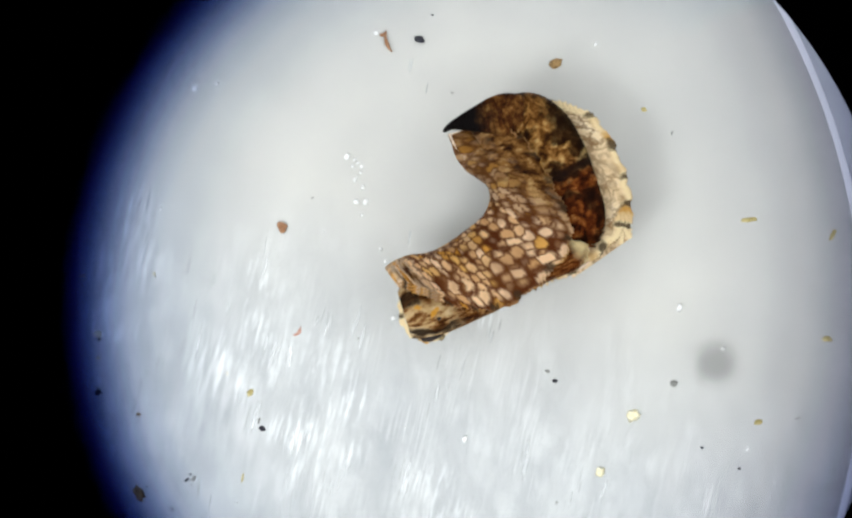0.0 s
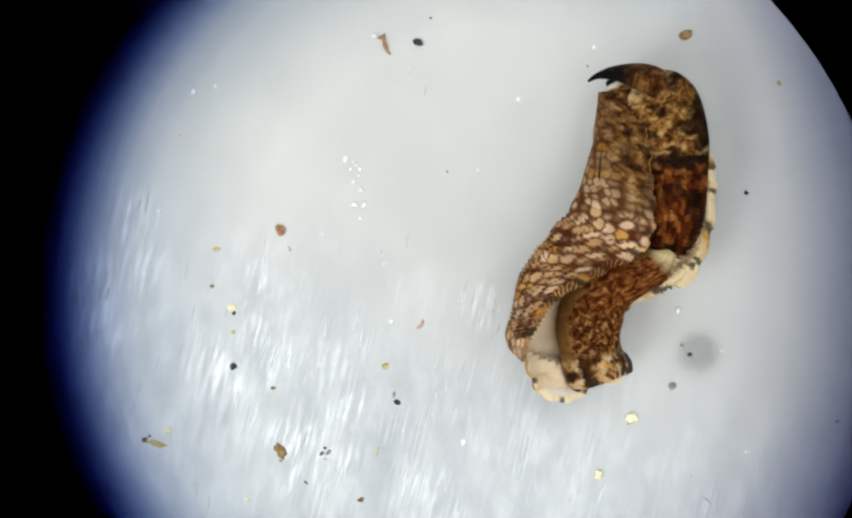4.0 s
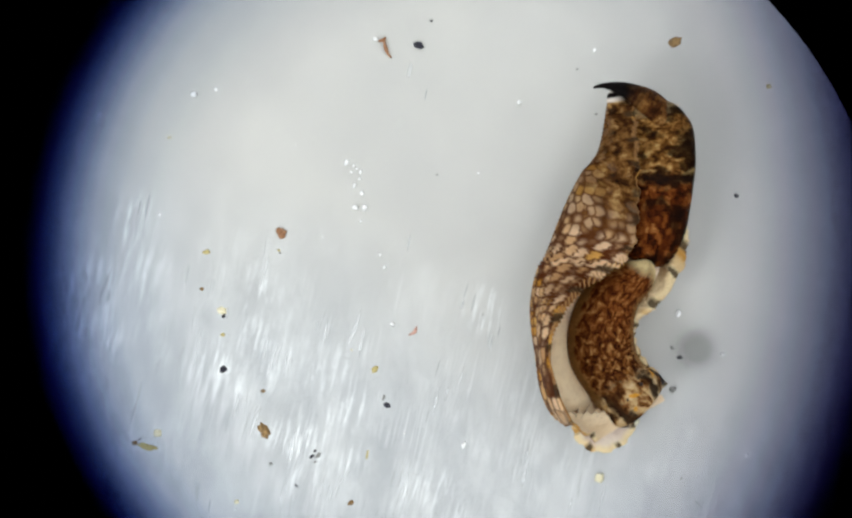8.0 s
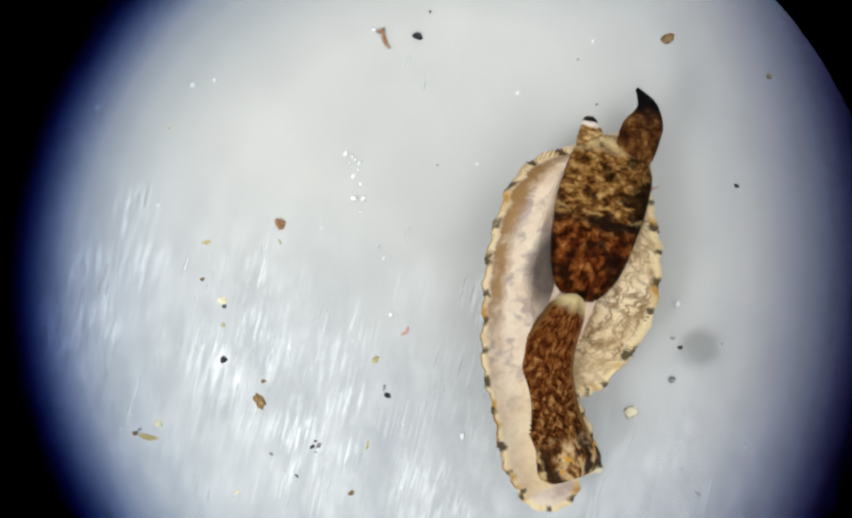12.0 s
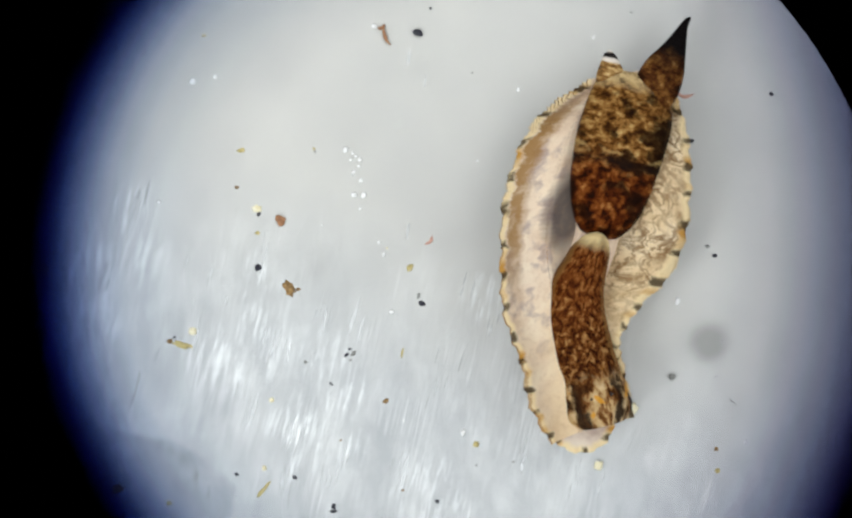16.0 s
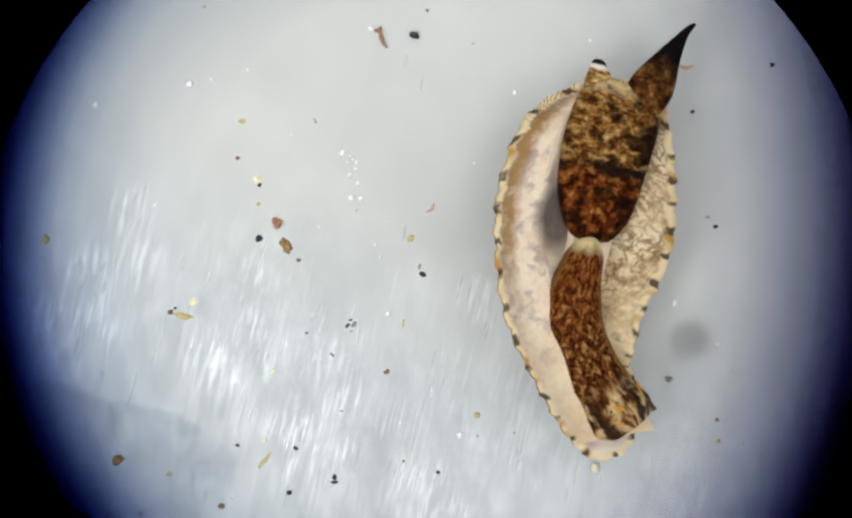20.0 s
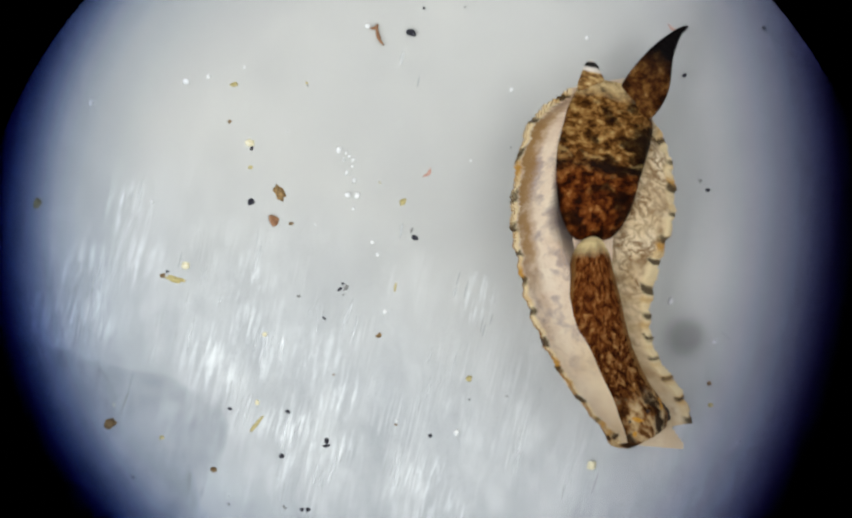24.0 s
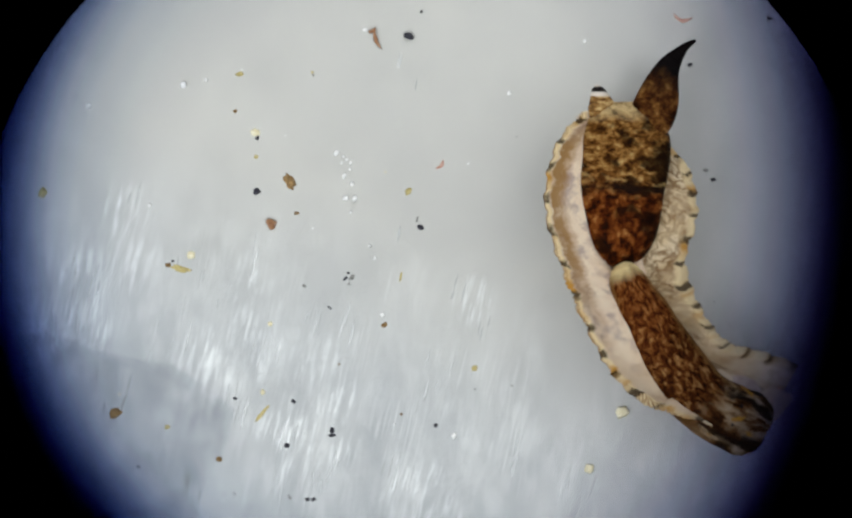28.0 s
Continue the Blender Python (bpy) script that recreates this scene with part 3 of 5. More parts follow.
def on_axis(x, y, depth):
    """Where a line of sight, given by its offset from the middle of the view, meets a level at that depth."""
    return x * depth / FOCAL, -y * depth / FOCAL, STAGE_DISTANCE - depth


stop_x, stop_y, stop_z = on_axis(19, 102, STOP_DEPTH)
stop_r = 841 * STOP_DEPTH / FOCAL
stop = part("field_stop", lathe("field_stop", [(stop_r, 0), (stop_r + 0.05, -0.1), (8.2, -0.1), (8.2, 0.4), (stop_r + 0.3, 0.4)], [BLACK], 160), eyepiece)
stop.location = (stop_x * MM, stop_y * MM, stop_z * MM)
tube = part("tube", lathe("tube", [(7.4, 0.4), (8.2, 0.4), (8.2, 34), (7.4, 34)], [BLACK], 96), eyepiece)
tube.location = stop.location
# disc added in front of the camera to carry the painted vignette
vignette_lens = tagged(new("vignette_lens"), "clear round disc carrying a vignette painted dark blue toward the rim", "lens")
part("glass", disc("glass", 7.0, 0, 0.02, [vignette_lens_material()]), vignette_lens)
part("lens_holder", lathe("lens_holder", [(6.8, -0.05), (7.3, -0.05), (7.3, -0.5), (6.8, -0.5)], [BLACK]), vignette_lens, "matt black ring")
# seconds; the vignette disc, moved to fit the view, and its distance under the camera, millimetres
VIGNETTE_ROWS = [
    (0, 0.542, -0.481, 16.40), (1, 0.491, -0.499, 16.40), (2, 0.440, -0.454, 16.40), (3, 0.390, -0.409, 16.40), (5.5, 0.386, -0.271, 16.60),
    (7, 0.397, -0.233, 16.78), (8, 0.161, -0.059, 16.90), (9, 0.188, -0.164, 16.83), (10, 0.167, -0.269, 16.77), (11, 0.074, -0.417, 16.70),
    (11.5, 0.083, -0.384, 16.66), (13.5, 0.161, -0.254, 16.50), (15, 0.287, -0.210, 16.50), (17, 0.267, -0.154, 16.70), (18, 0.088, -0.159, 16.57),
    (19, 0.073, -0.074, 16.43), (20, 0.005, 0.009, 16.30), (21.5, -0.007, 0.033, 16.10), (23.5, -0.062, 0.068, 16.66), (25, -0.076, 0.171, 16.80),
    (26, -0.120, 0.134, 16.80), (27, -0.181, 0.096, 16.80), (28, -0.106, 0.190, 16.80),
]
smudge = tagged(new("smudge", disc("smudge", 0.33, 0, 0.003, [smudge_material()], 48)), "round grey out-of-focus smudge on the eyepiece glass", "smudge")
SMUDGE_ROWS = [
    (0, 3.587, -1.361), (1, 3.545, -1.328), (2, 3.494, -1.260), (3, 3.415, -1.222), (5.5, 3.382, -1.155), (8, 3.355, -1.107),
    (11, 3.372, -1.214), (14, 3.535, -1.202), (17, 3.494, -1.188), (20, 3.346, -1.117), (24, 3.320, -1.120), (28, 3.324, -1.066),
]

# ---- petri dish ----
FLOOR = 0.9
dish = tagged(new("petri_dish"), "clear round plastic petri dish standing on the white stage plate", "petri dish")
DISH_X, DISH_Y, DISH_R = 2.39, 1.55, 18.5
dish_floor = part("dish_floor", disc("dish_floor", DISH_R, 0.1, FLOOR, [CLEAR], 128), dish)
dish_wall = part("dish_wall", lathe("dish_wall", [(DISH_R + 0.01, 0.1), (DISH_R + 0.9, 0.1), (DISH_R + 0.9, 8.6), (DISH_R + 0.75, 8.9), (DISH_R + 0.3, 8.9), (DISH_R + 0.15, 8.6)], [WALL], 192), dish, "clear upright wall of the dish")
for piece in (dish_floor, dish_wall):
    piece.location = (DISH_X * MM, DISH_Y * MM, 0)
# bright line at the clear wall's foot put in as a white ring
bright_line = part("wall_bright_line", lathe("wall_bright_line", [(DISH_R - 0.18, FLOOR + 0.01), (DISH_R - 0.02, FLOOR + 0.01), (DISH_R - 0.02, FLOOR + 0.14), (DISH_R - 0.08, FLOOR + 0.09)], [WHITE], 192), dish, "white ring for the bright line where the wall meets the floor")
bright_line.location = (DISH_X * MM, DISH_Y * MM, 0)
verts, faces, uvs = [(0, 0, 0)], [], [(0, 0)]
for i in range(96):
    a = 2 * math.pi * i / 96
    r = 3.1 * (1 + 0.20 * noise.noise((1.6 * math.cos(a), 1.6 * math.sin(a), 1.7)) + 0.04 * noise.noise((9 * math.cos(a), 7 * math.sin(a), 4)))
    for ring in (1, 2):
        verts.append((r * ring / 2 * math.cos(a) * 1.9, r * ring / 2 * math.sin(a), 0))
        uvs.append((ring / 2, i / 96))
for i in range(96):
    j = (i + 1) % 96
    faces += [(0, 1 + i * 2, 1 + j * 2), (1 + i * 2, 2 + i * 2, 2 + j * 2, 1 + j * 2)]
arc_patch = part("grey_patch", mesh_of("grey_patch", verts, faces, [grey_patch_material()], uvs), dish, "faint grey see-through patch with a darker wavy outline")
arc_patch.location = (-6.6 * MM, -7.0 * MM, (FLOOR + 0.006) * MM)
arc_patch.visible_shadow = False
dish_wall.visible_shadow = False
dish_floor.visible_shadow = False

# ---- the sea slug ----
# It lies along a spine that runs from the tail (0) to the head (1), in thin slices that each keep their shape.
LENGTH, COUNT, GRAIN = 9.8, 92, 11.4
AT = np.array([0, 0.15, 0.30, 0.455, 0.60, 0.75, 0.88, 1.0])


def curve(xs, ys, x):
    """Smooth curve through a few points, flat past the ends."""
    xs, ys = np.array(xs, float), np.array(ys, float)
    x = min(max(x, xs[0]), xs[-1])
    i = int(min(max(np.searchsorted(xs, x) - 1, 0), len(xs) - 2))
    h = xs[i + 1] - xs[i]
    m = np.gradient(ys, xs, axis=0)
    u = (x - xs[i]) / h
    return ((2 * u ** 3 - 3 * u ** 2 + 1) * ys[i] + (u ** 3 - 2 * u ** 2 + u) * h * m[i]
            + (3 * u ** 2 - 2 * u ** 3) * ys[i + 1] + (u ** 3 - u ** 2) * h * m[i + 1])


def foot_half(s):
    return float(curve([0, 0.05, 0.2, 0.4, 0.6, 0.85, 0.97, 1.0], [0.45, 0.7, 0.8, 0.62, 0.6, 0.68, 0.62, 0.45], s))


def foot_height(s):
    return float(curve([0, 0.1, 0.5, 0.9, 1.0], [0.5, 0.72, 0.68, 0.6, 0.4], s))


def hind_half(s):
    return float(curve([0, 0.03, 0.1, 0.2, 0.28, 0.35, 0.40, 0.43, 0.445, 0.452], [0.58, 0.84, 1.08, 1.15, 1.10, 0.98, 0.81, 0.60, 0.40, 0.12], s))


def head_half(s):
    return float(curve([0.438, 0.447, 0.47, 0.53, 0.60, 0.68, 0.76, 0.86, 0.93, 0.975, 0.998], [0.06, 0.24, 0.43, 0.60, 0.76, 0.86, 0.91, 0.84, 0.88, 0.84, 0.60], s))


def flap_width(s, side):
    if side > 0:
        return float(curve([0, 0.15, 0.30, 0.455, 0.60, 0.75, 0.88, 1.0], [1.05, 1.95, 2.5, 2.6, 2.9, 2.75, 2.35, 1.65], s))
    return float(curve([0, 0.15, 0.30, 0.455, 0.60, 0.75, 0.88, 1.0], [0.7, 1.6, 2.0, 1.95, 1.62, 1.38, 1.25, 1.15], s))


def rows_of(i, low=0.0, high=1.0, past=0.5):
    """Fractions of the length that a slice covers, a little past both its ends."""
    a, b = max(low, (i - past) / COUNT), min(high, (i + 1 + past) / COUNT)
    return [a + (b - a) * j / 3 for j in range(4)]


def loft(name, stations, ring, mat, middle, cap_ends=(False, False)):
    """A tube through rings of points; ring(s) gives (x, z, u) round the body."""
    verts, faces, uvs = [], [], []
    n = len(ring(stations[0]))
    for s in stations:
        lap = 1 + (s - middle) * COUNT * 0.008  # each slice laps a little over the one behind it
        for x, z, u in ring(s):
            verts.append((x * lap, (s - middle) * LENGTH, z * lap))
            uvs.append((u, s * GRAIN))
    for j in range(len(stations) - 1):
        for p in range(n):
            q = (p + 1) % n
            faces.append((j * n + p, j * n + q, (j + 1) * n + q, (j + 1) * n + p))
    if cap_ends[0]:
        faces.append(tuple(reversed(range(n))))
    if cap_ends[1]:
        faces.append(tuple(range((len(stations) - 1) * n, len(stations) * n)))
    return mesh_of(name, verts, faces, [mat], uvs)


def foot_ring(s):
    hw, h, out = foot_half(s), foot_height(s), []
    for p in range(20):
        a = 2 * math.pi * p / 20
        c, d = math.cos(a), math.sin(a)
        out.append((hw * math.copysign(abs(c) ** 0.7, c), h / 2 + h / 2 * math.copysign(abs(d) ** 0.7, d), hw * 1.6 * a))
    return out


def dome_ring(half, height, base, spread=False):
    def ring(s):
        hw, out = half(s), []
        h = height(s)
        for p in range(28):
            a = 2 * math.pi * p / 28
            c, d = math.cos(a), math.sin(a)
            lump = 1 + 0.035 * noise.noise((c * 2.2, s * 12, d * 2.2))
            z = base(s) + (h * abs(d) ** 0.85 if d > 0 else -0.12 * abs(d))
            if spread:
                wide = hw * (1.14 if c > 0 else 0.87)
            else:
                wide = hw * (1 if c > 0 else 1 + 0.12 * min(1, s / 0.1))
            out.append((wide * c * lump, z * lump, c if spread else hw * c))
        return out
    return ring


hind_ring = dome_ring(hind_half, lambda s: 0.80 * min(1, hind_half(s) / 0.8) * min(1, 0.55 + s / 0.12), lambda s: 0.60)
head_ring = dome_ring(head_half, lambda s: 0.72 * min(1, head_half(s) / 0.65), lambda s: float(curve([0.43, 0.5, 0.6, 1.0], [1.05, 0.85, 0.68, 0.58], s)), True)


def strip_width(s, side, outer):
    """A flap's inner strip next to the body, or the outer one that carries its edge."""
    return flap_width(s, side) * (0.56 if outer else 0.44)


def flap_mesh(name, i, side, outer):
    """One strip of a side flap, its root at the origin, lying outward with its lining up."""
    mid = (i + 0.5) / COUNT
    verts, uvs, roots, faces, slots = [], [], [], [], []
    stations, steps = rows_of(i, 0.015, past=0.75 + (2.2 * max(0, 1 - abs(mid - 0.46) / 0.14) if side < 0 else -0.5 * max(0, 1 - mid / 0.18))), 7
    for s in stations:
        w = strip_width(s, side, outer)
        before = 0.0 if not outer else strip_width(s, side, False)
        wide = w + (min(1, w) * (0.045 * math.sin(s * 95) + 0.025 * math.sin(s * 231 + 1)) if outer else 0.02)
        for face in (1, -1):
            for q in range(steps + 1):
                f = q / steps
                t = 0.022
                sag = -0.10 * w * math.sin(math.pi * f)
                verts.append((side * f * wide, (s - mid) * LENGTH, sag + face * t + (s - mid) * LENGTH * 0.06))
                uvs.append((s * GRAIN + (0 if side > 0 else 40), (1 - f) * wide + (0 if outer else strip_width(s, side, True))))
                roots.append((s * GRAIN + (0 if side > 0 else 40), before + f * w))
    n = steps + 1
    for j in range(len(stations) - 1):
        a, b = j * 2 * n, (j + 1) * 2 * n
        for q in range(n - 1):
            faces.append((a + q, a + q + 1, b + q + 1, b + q))
            slots.append(0)
            faces.append((a + n + q, b + n + q, b + n + q + 1, a + n + q + 1))
            slots.append(1)
        faces.append((a + n - 1, a + 2 * n - 1, b + 2 * n - 1, b + n - 1))
        slots.append(1)
    if side < 0:
        faces = [tuple(reversed(f)) for f in faces]
    me = mesh_of(name, verts, faces, [INNER, OUTER], uvs, slots)
    layer = me.uv_layers.new(name="Root")
    for loop in me.loops:
        layer.data[loop.index].uv = roots[loop.vertex_index]
    return me


def root_mesh(i):
    """The lining beside the foot, where the folding flap grows out of the body; its outer edge at the origin."""
    mid = (i + 0.5) / COUNT
    verts, uvs, faces, slots, stations = [], [], [], [], rows_of(i, past=0.75)
    for s in stations:
        for face in (1, -1):
            for q in range(5):
                d = 1.75 * q / 4
                verts.append((-d, (s - mid) * LENGTH, 0.02 * face - 0.03 * q / 4 + (s - mid) * LENGTH * 0.06))
                uvs.append((s * GRAIN, 1.3 + d))
    for j in range(len(stations) - 1):
        a, b = j * 10, (j + 1) * 10
        for q in range(4):
            faces += [(a + q, b + q, b + q + 1, a + q + 1), (a + 5 + q, a + 6 + q, b + 6 + q, b + 5 + q)]
            slots += [0, 1]
        faces.append((a, a + 5, b + 5, b))
        slots.append(1)
    me = mesh_of("flap_root", verts, faces, [INNER, OUTER], uvs, slots)
    layer = me.uv_layers.new(name="Root")
    for loop in me.loops:
        u, v = uvs[loop.vertex_index]
        layer.data[loop.index].uv = (u, 3.05 - v)
    return me


slug = tagged(new("sea_slug"), "mottled brown sea slug with pale netted side flaps in the dish", "sea slug")
segments, flaps, flap_roots, head_slices = [], [], [], []
for i in range(COUNT):
    mid = (i + 0.5) / COUNT
    body = part("body_segment", loft("body_segment", rows_of(i), foot_ring, FOOT, mid, (i == 0, i == COUNT - 1)), slug)
    if mid < 0.452:
        part("hind_shield", loft("hind_shield", rows_of(i, 0, 0.4519), hind_ring, SHIELD, mid, (i == 0, False)), body)
    if 0.438 < mid < 0.998:
        head_slices.append(part("head_shield", loft("head_shield", rows_of(i, 0.4381, 0.9979), head_ring, HEAD, mid, (False, mid > 0.98)), body))
    for side in (1, -1) if mid > 0.02 else ():
        inner = part("side_flap", flap_mesh("side_flap", i, side, False), body)
        outer = part("flap_fringe", flap_mesh("flap_fringe", i, side, True), body)
        flaps.append((inner, outer, i, mid, side))
    if mid > 0.02:
        flap_roots.append(part("flap_root", root_mesh(i), body))
    segments.append((body, mid))


def on_segment(s):
    return segments[min(COUNT - 1, int(s * COUNT))]


def blob(name, host, middle, size, mat, seed, label):
    """A small uneven swelling on a slice of the body."""
    bm = bmesh.new()
    bmesh.ops.create_icosphere(bm, subdivisions=3, radius=0.5)
    for v in bm.verts:
        d = 1 + 0.3 * noise.noise(v.co * 3 + Vector((seed, 0, 0)))
        v.co = Vector([c * k * d + m for c, k, m in zip(v.co, size, middle)]) * MM
    for f in bm.faces:
        f.smooth = True
    me = bpy.data.meshes.new(name)
    bm.to_mesh(me)
    bm.free()
    me.materials.append(mat)
    return part(name, me, host, label)


# black corners of the head and two eye spots
for side in (1, -1):
    blob("head_corner", on_segment(0.955)[0], (0.80 if side > 0 else -0.64, 0.05, 0.74), (0.34, 0.62, 0.34), CORNER, side * 4, "black corner of the head")
    blob("eye_spot", on_segment(0.925)[0], (side * 0.27, 0, 1.22), (0.11, 0.11, 0.2), CORNER, side, "tiny dark eye spot")

# front of the foot, a flat pale lip with a dashed rim
verts, faces, uvs = [], [], []
RINGS, TURNS = 8, 64
for face in (1, -1):
    for j in range(RINGS + 1):
        f = j / RINGS
        for p in range(TURNS):
            a = 2 * math.pi * p / TURNS
            rim = 1 + 0.035 * math.sin(a * 11) + 0.02 * math.sin(a * 23 + 1)
            verts.append((0.88 * f * math.cos(a) * rim, 0.80 * f * math.sin(a) * rim, 0.22 + face * 0.17 * math.sqrt(max(0, 1 - f ** 2.4))))
            uvs.append((a * 0.9, (1 - f) * 0.85))
for face in (0, 1):
    base = face * (RINGS + 1) * TURNS
    for j in range(RINGS):
        for p in range(TURNS):
            q = (p + 1) % TURNS
            quad = (base + j * TURNS + p, base + (j + 1) * TURNS + p, base + (j + 1) * TURNS + q, base + j * TURNS + q)
            faces.append(quad if face == 0 else tuple(reversed(quad)))
foot_lip = part("foot_lip", mesh_of("foot_lip", verts, faces, [LIP], uvs), slug, "pale front of the foot with a dashed black and orange rim")

# tail lobes: a long one in pieces that bend, a short one with a black tip
LOBE_PIECES, LOBE_LENGTH = 20, 3.1
lobe = []


def lobe_radius(f):
    return float(curve([0, 0.1, 0.3, 0.42, 0.56, 0.75, 0.88, 0.95, 1.0], [0.40, 0.54, 0.60, 0.53, 0.38, 0.21, 0.11, 0.075, 0.04], f))


for i in range(LOBE_PIECES):
    st = [max(0, (i - 0.4) / LOBE_PIECES) + (min(1, (i + 1.4) / LOBE_PIECES) - max(0, (i - 0.4) / LOBE_PIECES)) * j / 4 for j in range(5)]
    mid = (i + 0.5) / LOBE_PIECES
    verts, faces, uvs = [], [], []
    for f in st:
        r = lobe_radius(f)
        for p in range(16):
            a = 2 * math.pi * p / 16
            verts.append((r * math.cos(a), (f - mid) * LOBE_LENGTH, r * 0.52 * math.sin(a)))
            uvs.append((r * math.cos(a), f * 2.8))
    for j in range(4):
        for p in range(16):
            q = (p + 1) % 16
            faces.append((j * 16 + p, j * 16 + q, j * 16 + 16 + q, j * 16 + 16 + p))
    faces += [tuple(reversed(range(16))), tuple(range(64, 80))]
    lobe.append((part("tail_lobe", mesh_of("tail_lobe", verts, faces, [HORN], uvs), slug, "dark brown tapering tail lobe with a black tip"), mid))

verts, faces, uvs = [], [], []
for j in range(10):
    f = j / 9
    r = float(curve([0, 0.35, 0.6, 0.8, 0.93, 1.0], [0.42, 0.44, 0.33, 0.22, 0.14, 0.03], f))
    for p in range(16):
        a = 2 * math.pi * p / 16
        verts.append((0.42 + 0.30 * f + r * math.cos(a), -(f * 1.15) + 0.62, 0.80 + 0.62 * r * math.sin(a)))
        uvs.append((r * math.cos(a), f * 2.8))
for j in range(9):
    for p in range(16):
        q = (p + 1) % 16
        faces.append((j * 16 + p, j * 16 + 16 + p, j * 16 + 16 + q, j * 16 + q))
faces.append(tuple(range(144, 160)))
part("short_tail_lobe", mesh_of("short_tail_lobe", verts, faces, [SHORT_HORN], uvs), segments[0][0], "short pale tail lobe with a black rim")


# ---- specks ----
def lump_mesh(name, length, width, height, mat, seed, bend=0.0):
    """An uneven crumb: a rough ball, drawn out and dented."""
    bm = bmesh.new()
    bmesh.ops.create_icosphere(bm, subdivisions=3, radius=0.5)
    for v in bm.verts:
        d = 1 + 0.55 * noise.noise(v.co * 3.1 + Vector((seed * 3.7, seed, 0))) + 0.35 * noise.noise(v.co * 7 + Vector((0, seed, seed)))
        v.co *= d
        v.co = Vector((v.co.x * length, v.co.y * width, (v.co.z + 0.4) * height))
        v.co.y += bend * (v.co.x * v.co.x / max(length, 0.01))
        v.co *= MM
    me = bpy.data.meshes.new(name)
    for f in bm.faces:
        f.smooth = True
    bm.to_mesh(me)
    bm.free()
    me.materials.append(mat)
    return me


drifting = []
GRIT = {
    "black_grit": (COAL, "tiny black grit speck lying in the dish", "grit"),
    "grey_grit": (GREY, "tiny grey grit speck lying in the dish", "grit"),
    "brown_crumb": (BROWN, "small brown crumb of detritus in the dish", "crumb"),
    "olive_crumb": (OLIVE, "small olive-yellow crumb of algae in the dish", "crumb"),
    "cream_grain": (CREAM, "small cream-coloured shell grain in the dish", "grain"),
    "yellow_rod": (OLIVE, "short straw-coloured rod lying in the dish", "rod"),
    "pink_shred": (PINK, "thin pink shred in the dish", "shred"),
}
# kind, place in the dish, length, width, turn
SPECKS = [
    ("black_grit", 0, 0, .20, .15, 30), ("cream_grain", -4, -108, .24, .2, 0), ("black_grit", 0, -98, .12, .1, 60), ("black_grit", 299, 66, .17, .13, -20),
    ("grey_grit", 293, 52, .16, .07, 75), ("olive_crumb", 277, 0, .2, .14, 60), ("grey_grit", 173, 158, .16, .1, 50), ("black_grit", 167, 150, .08, .07, 0),
    ("yellow_rod", 1192, -317, .42, .12, 8), ("yellow_rod", 1345, -289, .3, .12, 60), ("olive_crumb", 1334, -98, .26, .16, 0), ("olive_crumb", 1209, 54, .22, .14, 10),
    ("black_grit", 1106, 101, .08, .07, 0), ("black_grit", 1174, 139, .08, .07, 0), ("grey_grit", 1282, 47, .22, .04, 20), ("grey_grit", 1051, -476, .1, .05, 70),
    ("black_grit", 939, -318, .13, .11, 0), ("olive_crumb", 999, -519, .14, .12, 0), ("olive_crumb", -31, -215, .14, .1, 40),
]
